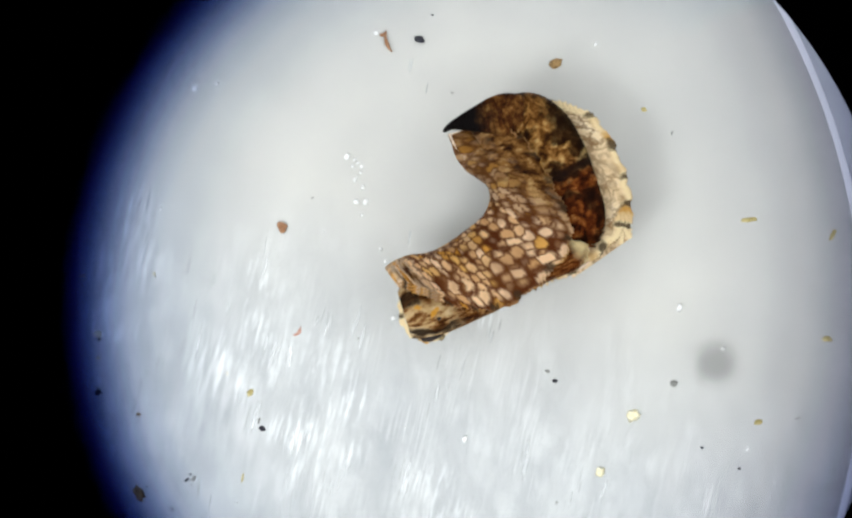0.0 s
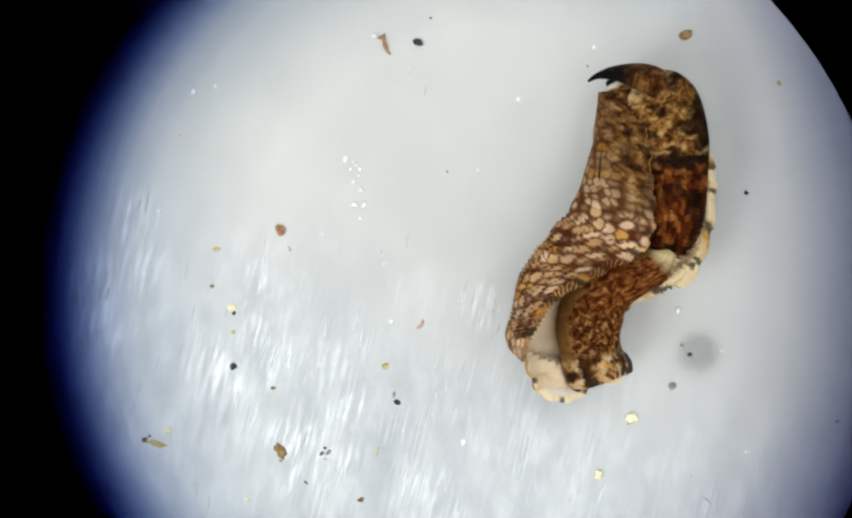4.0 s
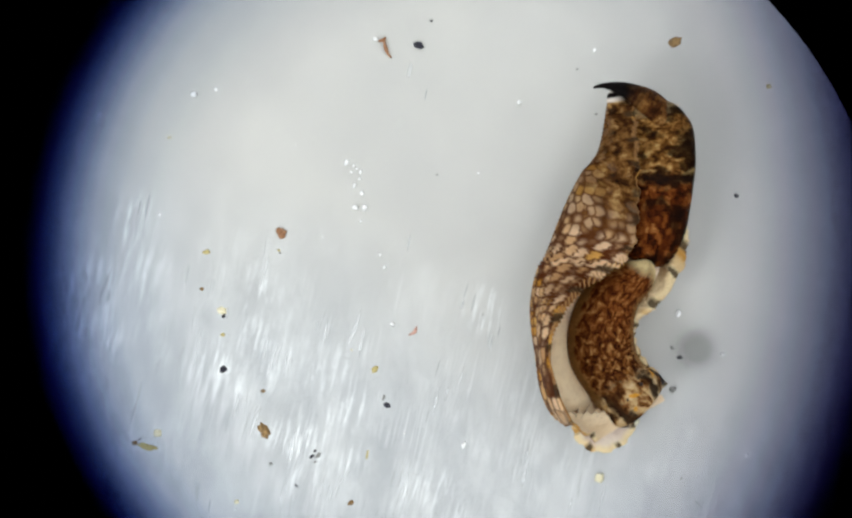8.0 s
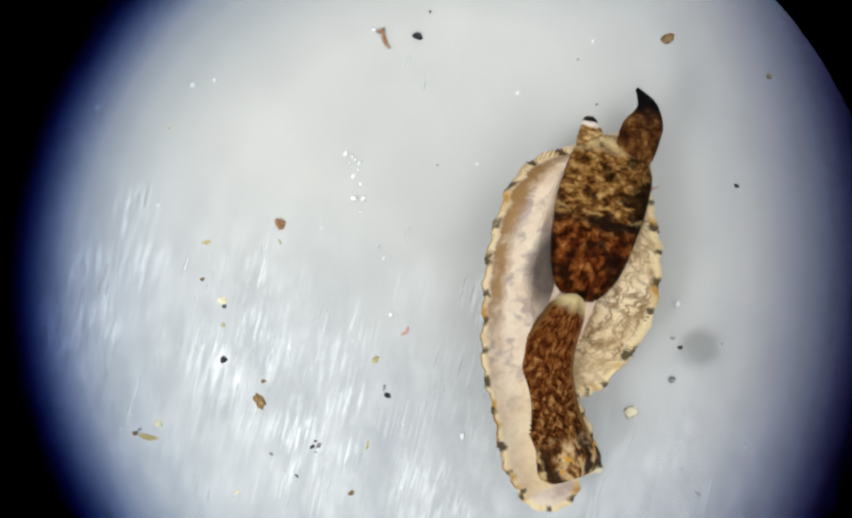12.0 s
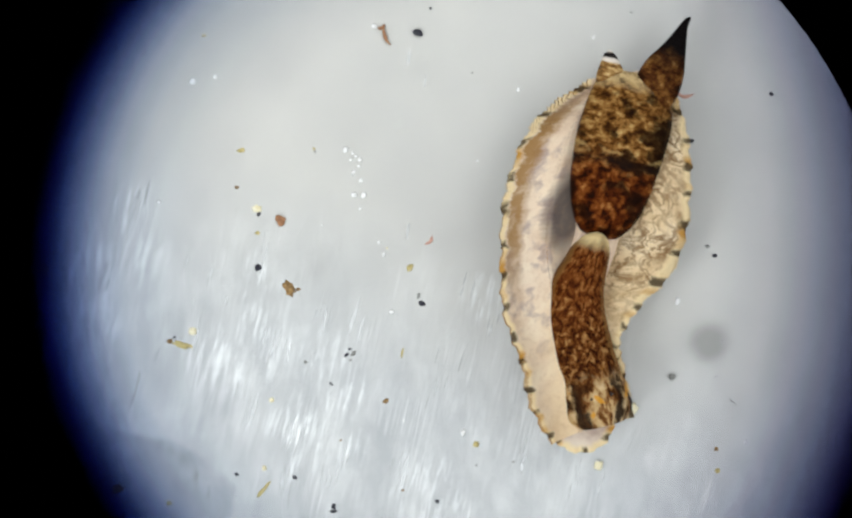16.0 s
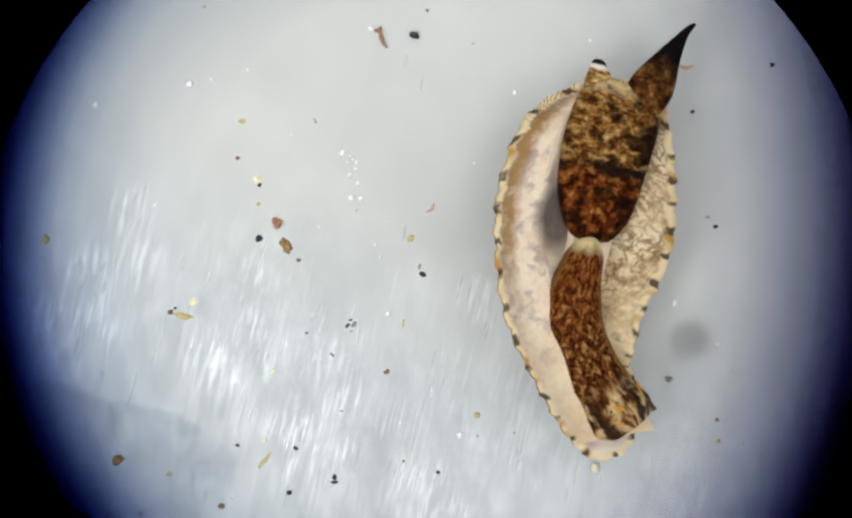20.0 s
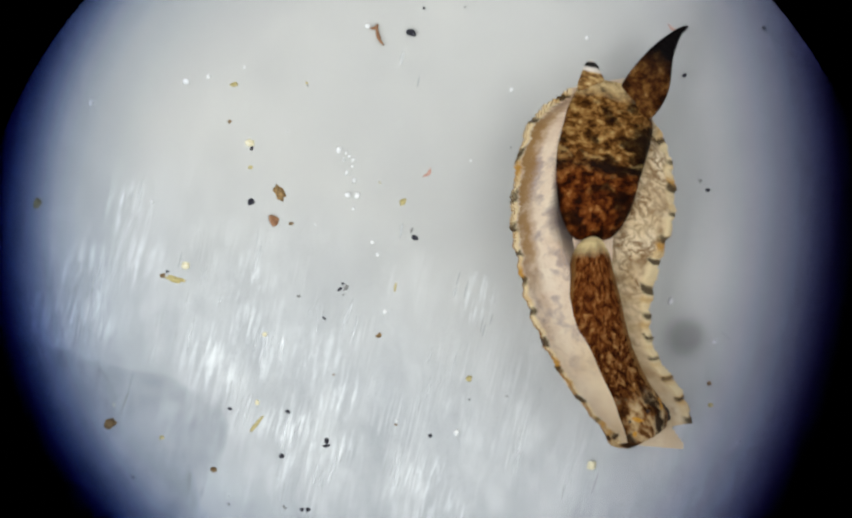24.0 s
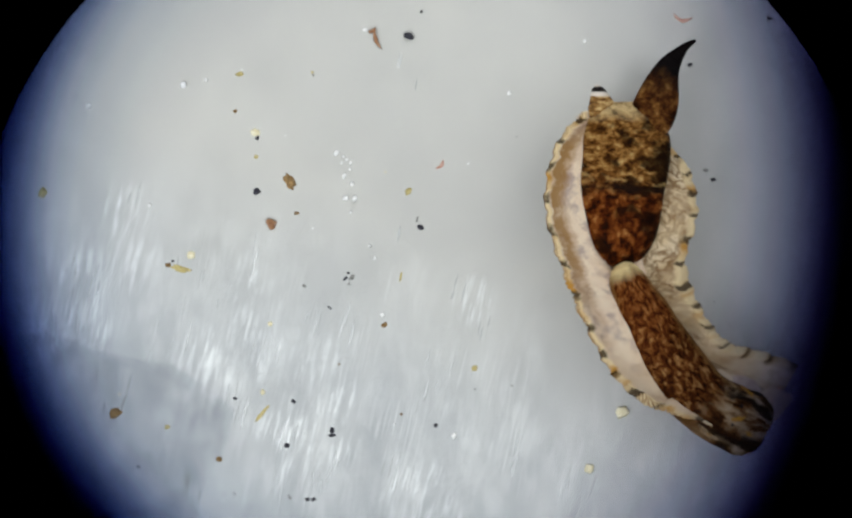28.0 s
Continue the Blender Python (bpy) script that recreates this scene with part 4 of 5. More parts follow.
SPECKS += [
    ("cream_grain", -121, 117, .22, .2, 20), ("olive_crumb", -140, 142, .46, .15, -15), ("brown_crumb", -163, 135, .14, .12, 0), ("black_grit", -155, 128, .08, .06, 0),
    ("olive_crumb", -100, -425, .1, .08, 0), ("brown_crumb", 233, 245, .16, .12, 30), ("black_grit", 134, 215, .06, .05, 0), ("grey_grit", 648, -550, .07, .06, 0),
    ("grey_grit", 683, -468, .08, .06, 0), ("grey_grit", 870, 247, .26, .04, -40), ("olive_crumb", 101, -218, .08, .06, 0), ("grey_grit", 86, 173, .09, .08, 0),
    ("brown_crumb", -259, 406, .32, .26, 40), ("olive_crumb", -165, 432, .13, .11, 0), ("yellow_rod", 9, 407, .5, .1, 52), ("black_grit", 66, 385, .13, .09, -30),
    ("black_grit", 137, 438, .16, .12, 90), ("black_grit", 137, 447, .2, .09, 0), ("black_grit", -41, 379, .12, .08, -10), ("brown_crumb", 150, 317, .06, .05, 0),
    ("black_grit", 131, 212, .06, .05, 0), ("black_grit", 161, 160, .14, .08, 40), ("grey_grit", 168, 170, .07, .05, 0), ("brown_crumb", 264, 409, .08, .06, 0),
    ("black_grit", 327, 429, .11, .1, 0), ("olive_crumb", 398, 324, .17, .14, 20), ("black_grit", 399, 363, .05, .04, 0), ("grey_grit", 467, 357, .08, .03, -20),
    ("brown_crumb", 839, 333, .12, .1, 0), ("olive_crumb", 841, 373, .15, .12, 0), ("cream_grain", 24, 243, .14, .12, 30), ("cream_grain", 10, 368, .12, .14, 0),
    ("cream_grain", -253, 372, .06, .05, 0), ("black_grit", 793, -232, .12, .1, 40), ("grey_grit", 391, -357, .08, .05, 30), ("grey_grit", 839, 201, .06, .06, 0),
    ("brown_crumb", -70, 491, .16, .13, 0), ("black_grit", 54, 466, .15, .13, 20), ("black_grit", -218, 505, .12, .06, -20), ("black_grit", 92, 565, .12, .1, 0),
    ("black_grit", 103, 565, .12, .1, 0), ("grey_grit", 60, 561, .14, .06, -50), ("grey_grit", -42, 555, .1, .05, -40), ("olive_crumb", -392, 2, .3, .2, 60),
    ("grey_grit", 679, 557, .06, .05, 0), ("black_grit", 836, -22, .14, .11, 10), ("grey_grit", 822, -39, .14, .08, -10), ("pink_shred", 779, -313, .46, .1, -10),
    ("olive_crumb", -2, -63, .12, .1, 0), ("brown_crumb", -40, -147, .1, .09, 0), ("brown_crumb", 72, 40, .12, .1, 0), ("olive_crumb", -32, -214, .2, .1, 0),
    ("grey_grit", 103, -213, .06, .05, 0), ("cream_grain", 235, -35, .05, .05, 0),
    ("olive_crumb", 263, 157, .22, .06, 80), ("grey_grit", 475, -100, .05, .05, 0),
]
PIX = 0.0148
for n, (kind, x, y, length, width, turn) in enumerate(SPECKS):
    mat, label, category = GRIT[kind]
    height = min(width, 0.16)
    ob = new(kind, lump_mesh(kind, length, width, height, mat, n * 1.3, 0.8 if kind == "pink_shred" else 0.0))
    tagged(ob, label, category, "specks in the dish")
    drifting.append((ob, [(0, x * PIX, -y * PIX), (28, x * PIX, -y * PIX)], turn))

clump = tagged(new("brown_clump", lump_mesh("brown_clump", .42, .27, .2, BROWN, 5.2)), "oval brown clump of detritus drifting in the dish", "clump")
grain = tagged(new("brown_grain", lump_mesh("brown_grain", .33, .28, .26, BROWN, 9.1)), "dark brown rounded grain drifting in the dish", "grain")
shred = tagged(new("pink_shred", lump_mesh("pink_shred", .3, .09, .07, PINK, 2.2, 0.7)), "thin pale pink shred drifting in the dish", "shred")

# scratches in the stage plate: middle, spread, how many, length
SCRATCHES = [
    (-520, -95, 10, 12, 2, 46), (-608, 55, 26, 40, 9, 34), (-296, 8, 10, 20, 2, 52), (-190, 128, 14, 18, 5, 36), (-130, 138, 12, 22, 4, 50), (-236, 345, 16, 22, 4, 70),
    (-45, 415, 28, 26, 8, 46), (-332, 300, 24, 40, 6, 60), (-412, 432, 18, 24, 4, 40), (-30, -28, 8, 12, 2, 26), (-560, 250, 34, 44, 6, 44), (-460, 170, 40, 40, 6, 60),
    (-280, 190, 30, 40, 6, 70), (40, 250, 40, 50, 5, 46), (160, 390, 40, 30, 5, 40), (-150, 420, 50, 30, 7, 44), (90, 60, 30, 30, 3, 30), (-640, 180, 20, 40, 5, 40),
    (-20, -310, 20, 40, 3, 30), (300, 430, 40, 24, 4, 36), (-250, 440, 30, 24, 5, 50), (120, 150, 20, 30, 3, 34), (-620, -270, 30, 30, 3, 16), (-400, 60, 50, 50, 5, 40),
]
rng = random.Random(7)
slivers = []
for k in range(6):
    half, rows = 0.5, 9
    verts, faces = [], []
    for j in range(rows):
        f = j / (rows - 1)
        w = math.sin(math.pi * min(1, max(0, f))) ** 0.7 * (0.7 + 0.3 * rng.random()) + 0.02
        sway = 0.08 * math.sin(f * 5 + k)
        verts += [(-w * half + sway, f - 0.5, 0.0), (w * half + sway, f - 0.5, 0.0), (sway, f - 0.5, 0.5 * w)]
    for j in range(rows - 1):
        a, c = j * 3, j * 3 + 3
        faces += [(a, a + 2, c + 2, c), (a + 2, a + 1, c + 1, c + 2)]
    slivers.append(mesh_of("scratch", verts, faces, [SCRATCH], smooth=True))
for x, y, dx, dy, count, length in SCRATCHES:
    for _ in range(count):
        px, py = x + rng.uniform(-dx, dx), y + rng.uniform(-dy, dy)
        long, wide = length * rng.uniform(0.5, 1.3) * 0.015, rng.uniform(0.03, 0.085)
        ob = part("scratch", rng.choice(slivers), stage)
        ob.matrix_basis = pose(px * 0.015 * MM, -py * 0.015 * MM, 0.002 * MM, 0, 0, -13 + rng.uniform(-5, 4)) @ Matrix.Diagonal((wide, long, 0.004, 1))
        ob.visible_shadow = False

# fixed on the stage plate
STUCK = [
    ("dark_grain", -14, -393, .24, .19, -20, COAL, "blue-black rounded grain stuck to the stage plate", "grain"),
    ("orange_grain", -267, -48, .28, .22, -50, RUST, "orange-brown grain stuck to the stage plate", "grain"),
    ("dark_grain", 454, 239, .19, .15, 0, GREY, "dark grey grain stuck to the stage plate", "grain"),
    ("cream_grain", 380, 298, .34, .3, 40, CREAM, "cream-coloured shell grain stuck to the stage plate", "grain"),
    ("cream_grain", 319, 403, .22, .26, 0, CREAM, "cream-coloured shell grain stuck to the stage plate", "grain"),
    ("dark_speck", 10, -438, .07, .06, 0, COAL, "tiny dark speck stuck to the stage plate", "speck"),
    ("hooked_fibre", -74, -387, .52, .09, -72, RUST, "hooked orange-brown fibre stuck to the stage plate", "fibre"),
    ("hooked_fibre", -80, -402, .22, .09, 20, RUST, "hooked orange-brown fibre stuck to the stage plate", "fibre"),
]
for n, (kind, x, y, length, width, turn, mat, label, category) in enumerate(STUCK):
    ob = new(kind, lump_mesh(kind, length, width, min(width, .1), mat, 30 + n * 2.1, 0.35 if kind == "hooked_fibre" else 0.0))
    ob.matrix_basis = pose(x * 0.015 * MM, -y * 0.015 * MM, 0.012 * MM, 0, 0, turn)
    tagged(ob, label, category, "grains on the stage plate")
GLINTS = [
    (-146, -178, 8), (-133, -172, 5), (-127, -166, 5), (-120, -160, 5), (-137, -160, 5), (-122, -148, 5), (-132, -136, 6), (-118, -121, 8), (-130, -95, 9), (-113, -95, 8),
    (-120, -70, 5), (-85, -8, 6), (-76, 15, 5), (-427, -303, 11), (-386, -312, 7), (-601, -264, 8), (171, -288, 7), (96, -158, 4), (464, 100, 9), (-94, -405, 8),
    (-62, 120, 8), (70, 342, 8), (310, -384, 6), (545, 175, 7), (590, 360, 6), (-490, -82, 7), (-190, -40, 3), (-320, -330, 3), (-40, 320, 4), (-240, -210, 3),
    (-560, 330, 4), (640, 420, 5), (-350, 460, 5), (-710, 110, 6),
]
for n, (x, y, size) in enumerate(GLINTS):
    ob = new("white_grit", lump_mesh("white_grit", size * .016 * (1.5 if n % 3 == 0 else 1), size * .015, size * .011, WHITE, 60 + n))
    ob.matrix_basis = pose(x * 0.015 * MM, -y * 0.015 * MM, 0.01 * MM, 0, 0, 75 if n % 3 == 0 else n * 40)
    tagged(ob, "white grit stuck to the stage plate, its glint put into the colour", "grit", "white grit on the stage plate")


# ---- rows of the moving things, millimetres ----
DISH_ROWS = [
    (0, -8.895, -3.784),
    (0.5, -8.872, -3.738),
    (1, -8.599, -3.829),
    (1.5, -7.674, -3.964),
    (2, -6.422, -3.951),
    (2.5, -5.562, -3.410),
    (3, -5.227, -3.025),
    (3.5, -5.192, -3.004),
    (5.5, -5.192, -2.948),
    (6, -5.181, -2.959),
    (6.5, -5.190, -2.981),
    (7, -5.463, -2.947),
    (7.5, -5.485, -2.971),
    (8, -5.486, -2.991),
    (8.5, -5.486, -2.995),
    (9, -5.485, -2.971),
    (9.5, -5.474, -2.994),
    (10, -5.498, -2.996),
    (10.5, -5.486, -2.996),
    (11, -5.485, -2.985),
    (11.5, -5.463, -2.996),
    (13.5, -4.953, -1.698),
    (14, -4.580, -0.729),
    (14.5, -4.503, -0.527),
    (15, -4.526, -0.559),
    (15.5, -4.536, -0.571),
    (16, -4.514, -0.569),
    (16.5, -4.424, -0.524),
    (17, -4.400, -0.501),
    (17.5, -4.423, -0.502),
    (18, -4.468, -0.482),
    (18.5, -4.536, -0.390),
    (19, -4.479, -0.186),
    (19.5, -4.410, 0.131),
    (20, -4.399, 0.289),
    (20.5, -4.807, 0.198),
    (21, -4.793, 0.220),
    (21.5, -4.749, 0.220),
    (23.5, -4.432, 0.569),
    (24, -4.522, 1.214),
    (24.5, -3.784, 1.350),
    (25, -3.720, 1.373),
    (25.5, -3.903, 1.472),
    (26, -4.283, 1.587),
    (26.5, -4.307, 1.575),
    (27, -4.306, 1.575),
    (27.5, -4.297, 1.585),
    (28, -4.306, 1.586),
]

BROWN_CLUMP_ROWS = [
    (0, 1.082, -2.708),
    (0.5, 1.150, -2.686),
    (1, 1.196, -2.596),
    (1.5, 1.400, -2.574),
    (2, 1.365, -2.517),
    (2.5, 1.276, -2.449),
    (3, 1.275, -2.404),
    (6, 1.230, -1.953),
    (7.5, 1.106, -1.716),
    (9, 1.084, -1.490),
    (10.5, 1.016, -1.333),
    (13.5, 0.891, -0.847),
    (15, 0.891, -0.610),
    (16.5, 0.790, -0.508),
    (18, 0.700, -0.372),
    (19.5, 0.710, -0.214),
    (21, 0.733, -0.102),
    (24, 0.756, 0.260),
    (25.5, 0.834, 0.317),
    (27, 0.880, 0.282),
    (28, 0.880, 0.282),
]

BROWN_GRAIN_ROWS = [
    (0, 12.393, 8.918),
    (0.5, 12.325, 8.872),
    (1, 12.189, 8.940),
    (1.5, 12.575, 8.533),
    (2, 12.382, 8.928),
    (2.5, 12.405, 9.042),
    (3, 12.224, 8.974),
    (6, 12.292, 8.974),
    (7.5, 12.279, 8.916),
    (9, 12.167, 8.758),
    (10.5, 12.031, 8.691),
    (28, 12.031, 8.691),
]

PINK_SHRED_ROWS = [
    (0, 5.416, 1.626),
    (0.5, 5.371, 1.625),
    (1, 5.418, 1.603),
    (1.5, 5.305, 1.489),
    (2, 5.384, 1.659),
    (2.5, 5.249, 1.479),
    (3, 5.023, 1.118),
    (6, 5.158, 1.073),
    (7.5, 5.169, 1.016),
    (9, 5.192, 0.994),
    (10.5, 5.057, 0.858),
    (14, 4.710, 0.487),
    (17, 4.631, 0.821),
    (20, 4.676, 0.792),
    (25, 4.827, 0.761),
    (28, 4.995, 0.696),
]

# seconds; lean of the head and lift of the lip; spine from tail to head; fold line and edge of one side flap, edge of the other; tail lobe; lip of the foot
SLUG_ROWS = [
    (0, 15, 0.05,
     [(10.62, 7.20), (11.60, 6.76), (12.29, 5.48), (12.88, 4.00), (11.57, 3.48), (10.48, 2.94), (9.65, 2.49), (8.30, 2.04)],
     [(9.26, 6.88), (9.84, 6.16), (10.57, 5.62), (10.43, 4.78), (9.74, 4.22), (8.95, 3.74), (8.30, 3.53), (7.87, 3.38)],
     [(10.47, 7.33), (11.48, 6.75), (12.20, 5.55), (12.64, 3.96), (11.26, 2.54), (10.11, 2.37), (9.09, 2.66), (8.15, 2.99)],
     [(11.05, 8.01), (13.29, 7.48), (14.24, 5.77), (14.17, 4.47), (12.86, 3.31), (10.71, 2.50), (9.84, 2.02), (8.44, 1.59)],
     [(10.99, 7.45), (10.14, 7.29), (9.30, 7.04)],
     [(9.32, 2.27), (8.12, 2.18)]),
    (1, 18, 0.05,
     [(10.44, 7.20), (11.34, 6.73), (12.04, 5.50), (12.40, 3.65), (11.07, 3.35), (9.81, 2.72), (8.68, 2.08), (7.49, 1.47)],
     [(9.31, 7.11), (9.70, 6.28), (10.35, 5.63), (10.20, 4.95), (9.34, 4.33), (8.33, 3.76), (7.54, 3.18), (6.82, 2.65)],
     [(10.21, 7.33), (11.22, 6.65), (11.95, 5.42), (12.24, 3.97), (10.79, 2.35), (9.49, 2.06), (8.26, 2.06), (7.00, 2.16)],
     [(10.94, 7.95), (13.04, 7.38), (13.78, 5.78), (13.69, 4.41), (12.68, 3.17), (10.05, 2.28), (8.92, 1.63), (7.70, 1.05)],
     [(10.88, 7.44), (10.08, 7.47), (9.25, 7.20)],
     [(8.33, 1.74), (7.16, 1.60)]),
    (2, 45, 0.05,
     [(10.48, 7.29), (11.50, 6.57), (11.91, 5.26), (12.08, 3.37), (10.70, 2.81), (9.04, 1.99), (8.00, 1.07), (7.33, 0.20)],
     [(9.29, 7.12), (9.65, 6.40), (10.15, 5.32), (9.87, 4.53), (8.79, 3.63), (7.78, 2.65), (7.23, 1.72), (6.97, 0.47)],
     [(10.31, 7.39), (11.25, 6.41), (11.76, 5.11), (11.69, 3.52), (10.10, 2.36), (8.77, 1.71), (7.49, 1.35), (6.12, 0.77)],
     [(11.12, 7.86), (13.15, 6.85), (13.64, 5.33), (13.41, 3.78), (11.92, 2.47), (9.32, 1.57), (8.36, 0.72), (7.70, -0.09)],
     [(10.93, 7.50), (10.05, 7.47), (9.22, 7.18)],
     [(7.44, 0.65), (7.54, -0.13)]),
    (3, 48, 0.05,
     [(10.50, 7.52), (11.24, 6.50), (11.39, 5.12), (11.46, 3.00), (10.06, 2.00), (9.05, 0.98), (8.54, 0.11), (8.32, -0.66)],
     [(9.41, 7.32), (9.56, 6.26), (9.66, 5.39), (9.18, 4.07), (8.29, 3.09), (7.35, 1.86), (6.59, 0.64), (7.89, -0.54)],
     [(10.32, 7.45), (10.90, 6.27), (11.05, 4.82), (11.05, 3.45), (9.20, 2.37), (7.94, 1.43), (6.74, 0.56), (6.45, -0.24)],
     [(11.06, 7.80), (12.73, 6.13), (13.12, 4.25), (12.80, 3.09), (11.06, 1.90), (9.40, 0.70), (8.96, -0.08), (8.73, -0.78)],
     [(10.92, 7.60), (10.04, 7.72), (9.17, 7.53)],
     [(7.32, 0.01), (7.10, -0.61)]),
    (3.5, 32, 0.05,
     [(10.75, 7.75), (11.43, 6.66), (11.58, 5.20), (11.55, 2.99), (10.24, 2.15), (9.56, 1.13), (9.44, 0.40), (9.59, -0.32)],
     [(9.70, 7.55), (9.73, 6.34), (9.69, 5.33), (9.18, 4.25), (8.10, 3.02), (7.60, 1.87), (7.35, 0.79), (9.15, -0.41)],
     [(10.50, 7.65), (11.01, 6.35), (11.15, 4.90), (11.15, 3.46), (9.92, 2.73), (8.48, 2.01), (7.45, 0.82), (7.54, -0.30)],
     [(11.45, 8.02), (12.80, 6.14), (13.15, 4.47), (12.61, 2.81), (10.66, 1.69), (10.06, 0.92), (9.99, 0.42), (10.09, -0.22)],
     [(11.09, 7.68), (10.25, 7.86), (9.45, 7.71)],
     [(8.38, -0.06), (8.16, -0.79)]),
    (5.5, 8, 0.05,
     [(11.09, 7.44), (11.44, 6.35), (11.48, 5.04), (11.37, 3.07), (10.15, 2.14), (9.86, 1.26), (10.05, 0.32), (10.45, -0.57)],
     [(10.03, 7.30), (9.88, 6.18), (9.23, 5.03), (8.63, 3.80), (8.10, 2.58), (7.95, 1.28), (8.01, 0.20), (10.04, -0.76)],
     [(10.70, 7.32), (10.98, 6.04), (11.13, 4.60), (10.77, 3.15), (9.61, 2.40), (8.09, 1.24), (8.17, 0.16), (8.89, -1.04)],
     [(11.53, 7.72), (12.26, 6.05), (12.43, 4.75), (12.16, 2.57), (10.85, 1.38), (10.56, 1.12), (10.83, 0.58), (11.15, -0.25)],
     [(11.32, 7.41), (10.45, 7.70), (9.54, 7.71)],
     [(9.23, -0.51), (9.60, -1.36)]),
    (8, 0, 0.05,
     [(11.24, 7.16), (11.43, 6.12), (11.43, 4.84), (11.32, 2.80), (10.52, 1.86), (10.30, 0.62), (10.73, -0.25), (11.46, -0.91)],
     [(10.44, 7.30), (10.18, 5.76), (9.46, 4.82), (8.84, 3.38), (8.45, 2.01), (8.51, 0.64), (9.03, -1.03), (11.16, -1.24)],
     [(10.99, 7.24), (10.99, 5.99), (11.07, 4.54), (10.78, 3.09), (9.33, 2.11), (8.65, 0.61), (9.19, -1.10), (9.98, -1.87)],
     [(11.61, 7.41), (12.26, 5.99), (12.39, 4.25), (12.16, 2.44), (11.11, 1.25), (11.10, 0.74), (11.38, 0.26), (11.97, -0.34)],
     [(11.54, 7.06), (10.82, 7.49), (9.97, 7.65)],
     [(10.26, -1.37), (10.63, -2.15)]),
    (9, 0, 0.05,
     [(11.20, 6.89), (11.30, 5.80), (11.23, 4.64), (11.05, 2.61), (10.11, 1.44), (10.11, 0.35), (10.69, -0.45), (11.42, -1.00)],
     [(10.40, 7.10), (10.07, 5.49), (9.20, 4.63), (8.58, 3.04), (8.25, 1.82), (8.37, 0.74), (8.84, -1.14), (11.15, -1.36)],
     [(10.88, 7.00), (10.66, 5.50), (10.59, 4.05), (9.79, 2.35), (8.57, 1.81), (8.35, 0.66), (9.00, -1.22), (9.72, -1.88)],
     [(11.57, 7.12), (12.19, 5.50), (12.29, 4.06), (12.16, 2.17), (11.06, 0.84), (10.87, 0.63), (11.28, 0.13), (11.88, -0.39)],
     [(11.50, 6.83), (10.84, 7.26), (10.04, 7.45)],
     [(10.22, -1.50), (10.51, -2.12)]),
    (9.7, 0, 0.05,
     [(11.13, 6.76), (11.17, 5.67), (11.03, 4.43), (10.77, 2.57), (10.11, 1.45), (10.16, 0.43), (10.74, -0.53), (11.58, -1.17)],
     [(10.35, 6.87), (9.92, 5.43), (9.06, 4.64), (8.41, 3.12), (8.01, 1.32), (9.73, 0.28), (10.41, -0.83), (11.31, -1.52)],
     [(10.45, 6.74), (10.30, 5.36), (10.23, 3.92), (9.22, 2.40), (8.09, 1.24), (8.35, 0.09), (9.15, -1.47), (9.94, -2.01)],
     [(11.63, 7.08), (12.13, 5.37), (12.24, 3.63), (12.08, 2.04), (11.07, 0.81), (10.92, 0.71), (11.35, 0.04), (12.04, -0.56)],
     [(11.57, 6.69), (10.96, 7.16), (10.15, 7.41)],
     [(10.37, -1.49), (10.66, -2.11)]),
    (10.2, 0, 0.05,
     [(10.97, 6.60), (11.09, 5.47), (10.90, 4.24), (10.54, 2.45), (9.81, 1.26), (9.89, 0.24), (10.56, -0.75), (11.43, -1.48)],
     [(10.10, 6.60), (9.63, 5.16), (8.55, 4.30), (7.93, 2.66), (9.38, 1.39), (9.47, 0.07), (10.22, -1.06), (11.14, -1.82)],
     [(10.15, 6.47), (9.86, 5.02), (9.07, 3.72), (8.02, 2.57), (7.65, 1.12), (8.20, -0.47), (9.21, -1.89), (9.72, -2.39)],
     [(11.53, 6.74), (12.04, 5.17), (12.08, 3.58), (11.97, 1.99), (10.74, 0.68), (10.64, 0.55), (11.17, -0.19), (11.92, -0.89)],
     [(11.49, 6.42), (11.06, 6.97), (10.33, 7.34)],
     [(10.21, -1.84), (10.51, -2.54)]),
    (10.6, 0, 0.05,
     [(10.80, 6.41), (10.90, 5.25), (10.65, 4.02), (10.04, 2.34), (9.29, 1.11), (9.34, 0.02), (9.97, -0.78), (10.77, -1.51)],
     [(10.35, 6.37), (10.45, 5.28), (10.22, 4.14), (9.64, 2.54), (8.86, 1.24), (8.93, -0.15), (9.64, -1.09), (10.47, -1.84)],
     [(9.99, 6.18), (9.22, 5.14), (7.99, 4.08), (7.41, 2.42), (7.30, 0.97), (7.78, -0.62), (8.79, -1.92), (9.44, -2.43)],
     [(11.43, 6.55), (11.86, 5.03), (11.94, 3.43), (11.79, 1.77), (10.53, 0.39), (10.09, 0.33), (10.57, -0.21), (11.29, -0.94)],
     [(11.36, 6.20), (11.18, 6.86), (10.56, 7.22)],
     [(9.86, -2.06), (10.15, -2.84)]),
    (11, 0, 0.05,
     [(10.67, 6.33), (10.67, 5.17), (10.49, 3.86), (9.70, 2.15), (9.10, 0.95), (9.03, -0.04), (9.48, -1.08), (9.84, -2.03)],
     [(10.22, 6.33), (10.22, 5.20), (10.07, 4.00), (9.29, 2.34), (8.67, 1.09), (8.59, -0.13), (9.06, -1.25), (9.42, -2.19)],
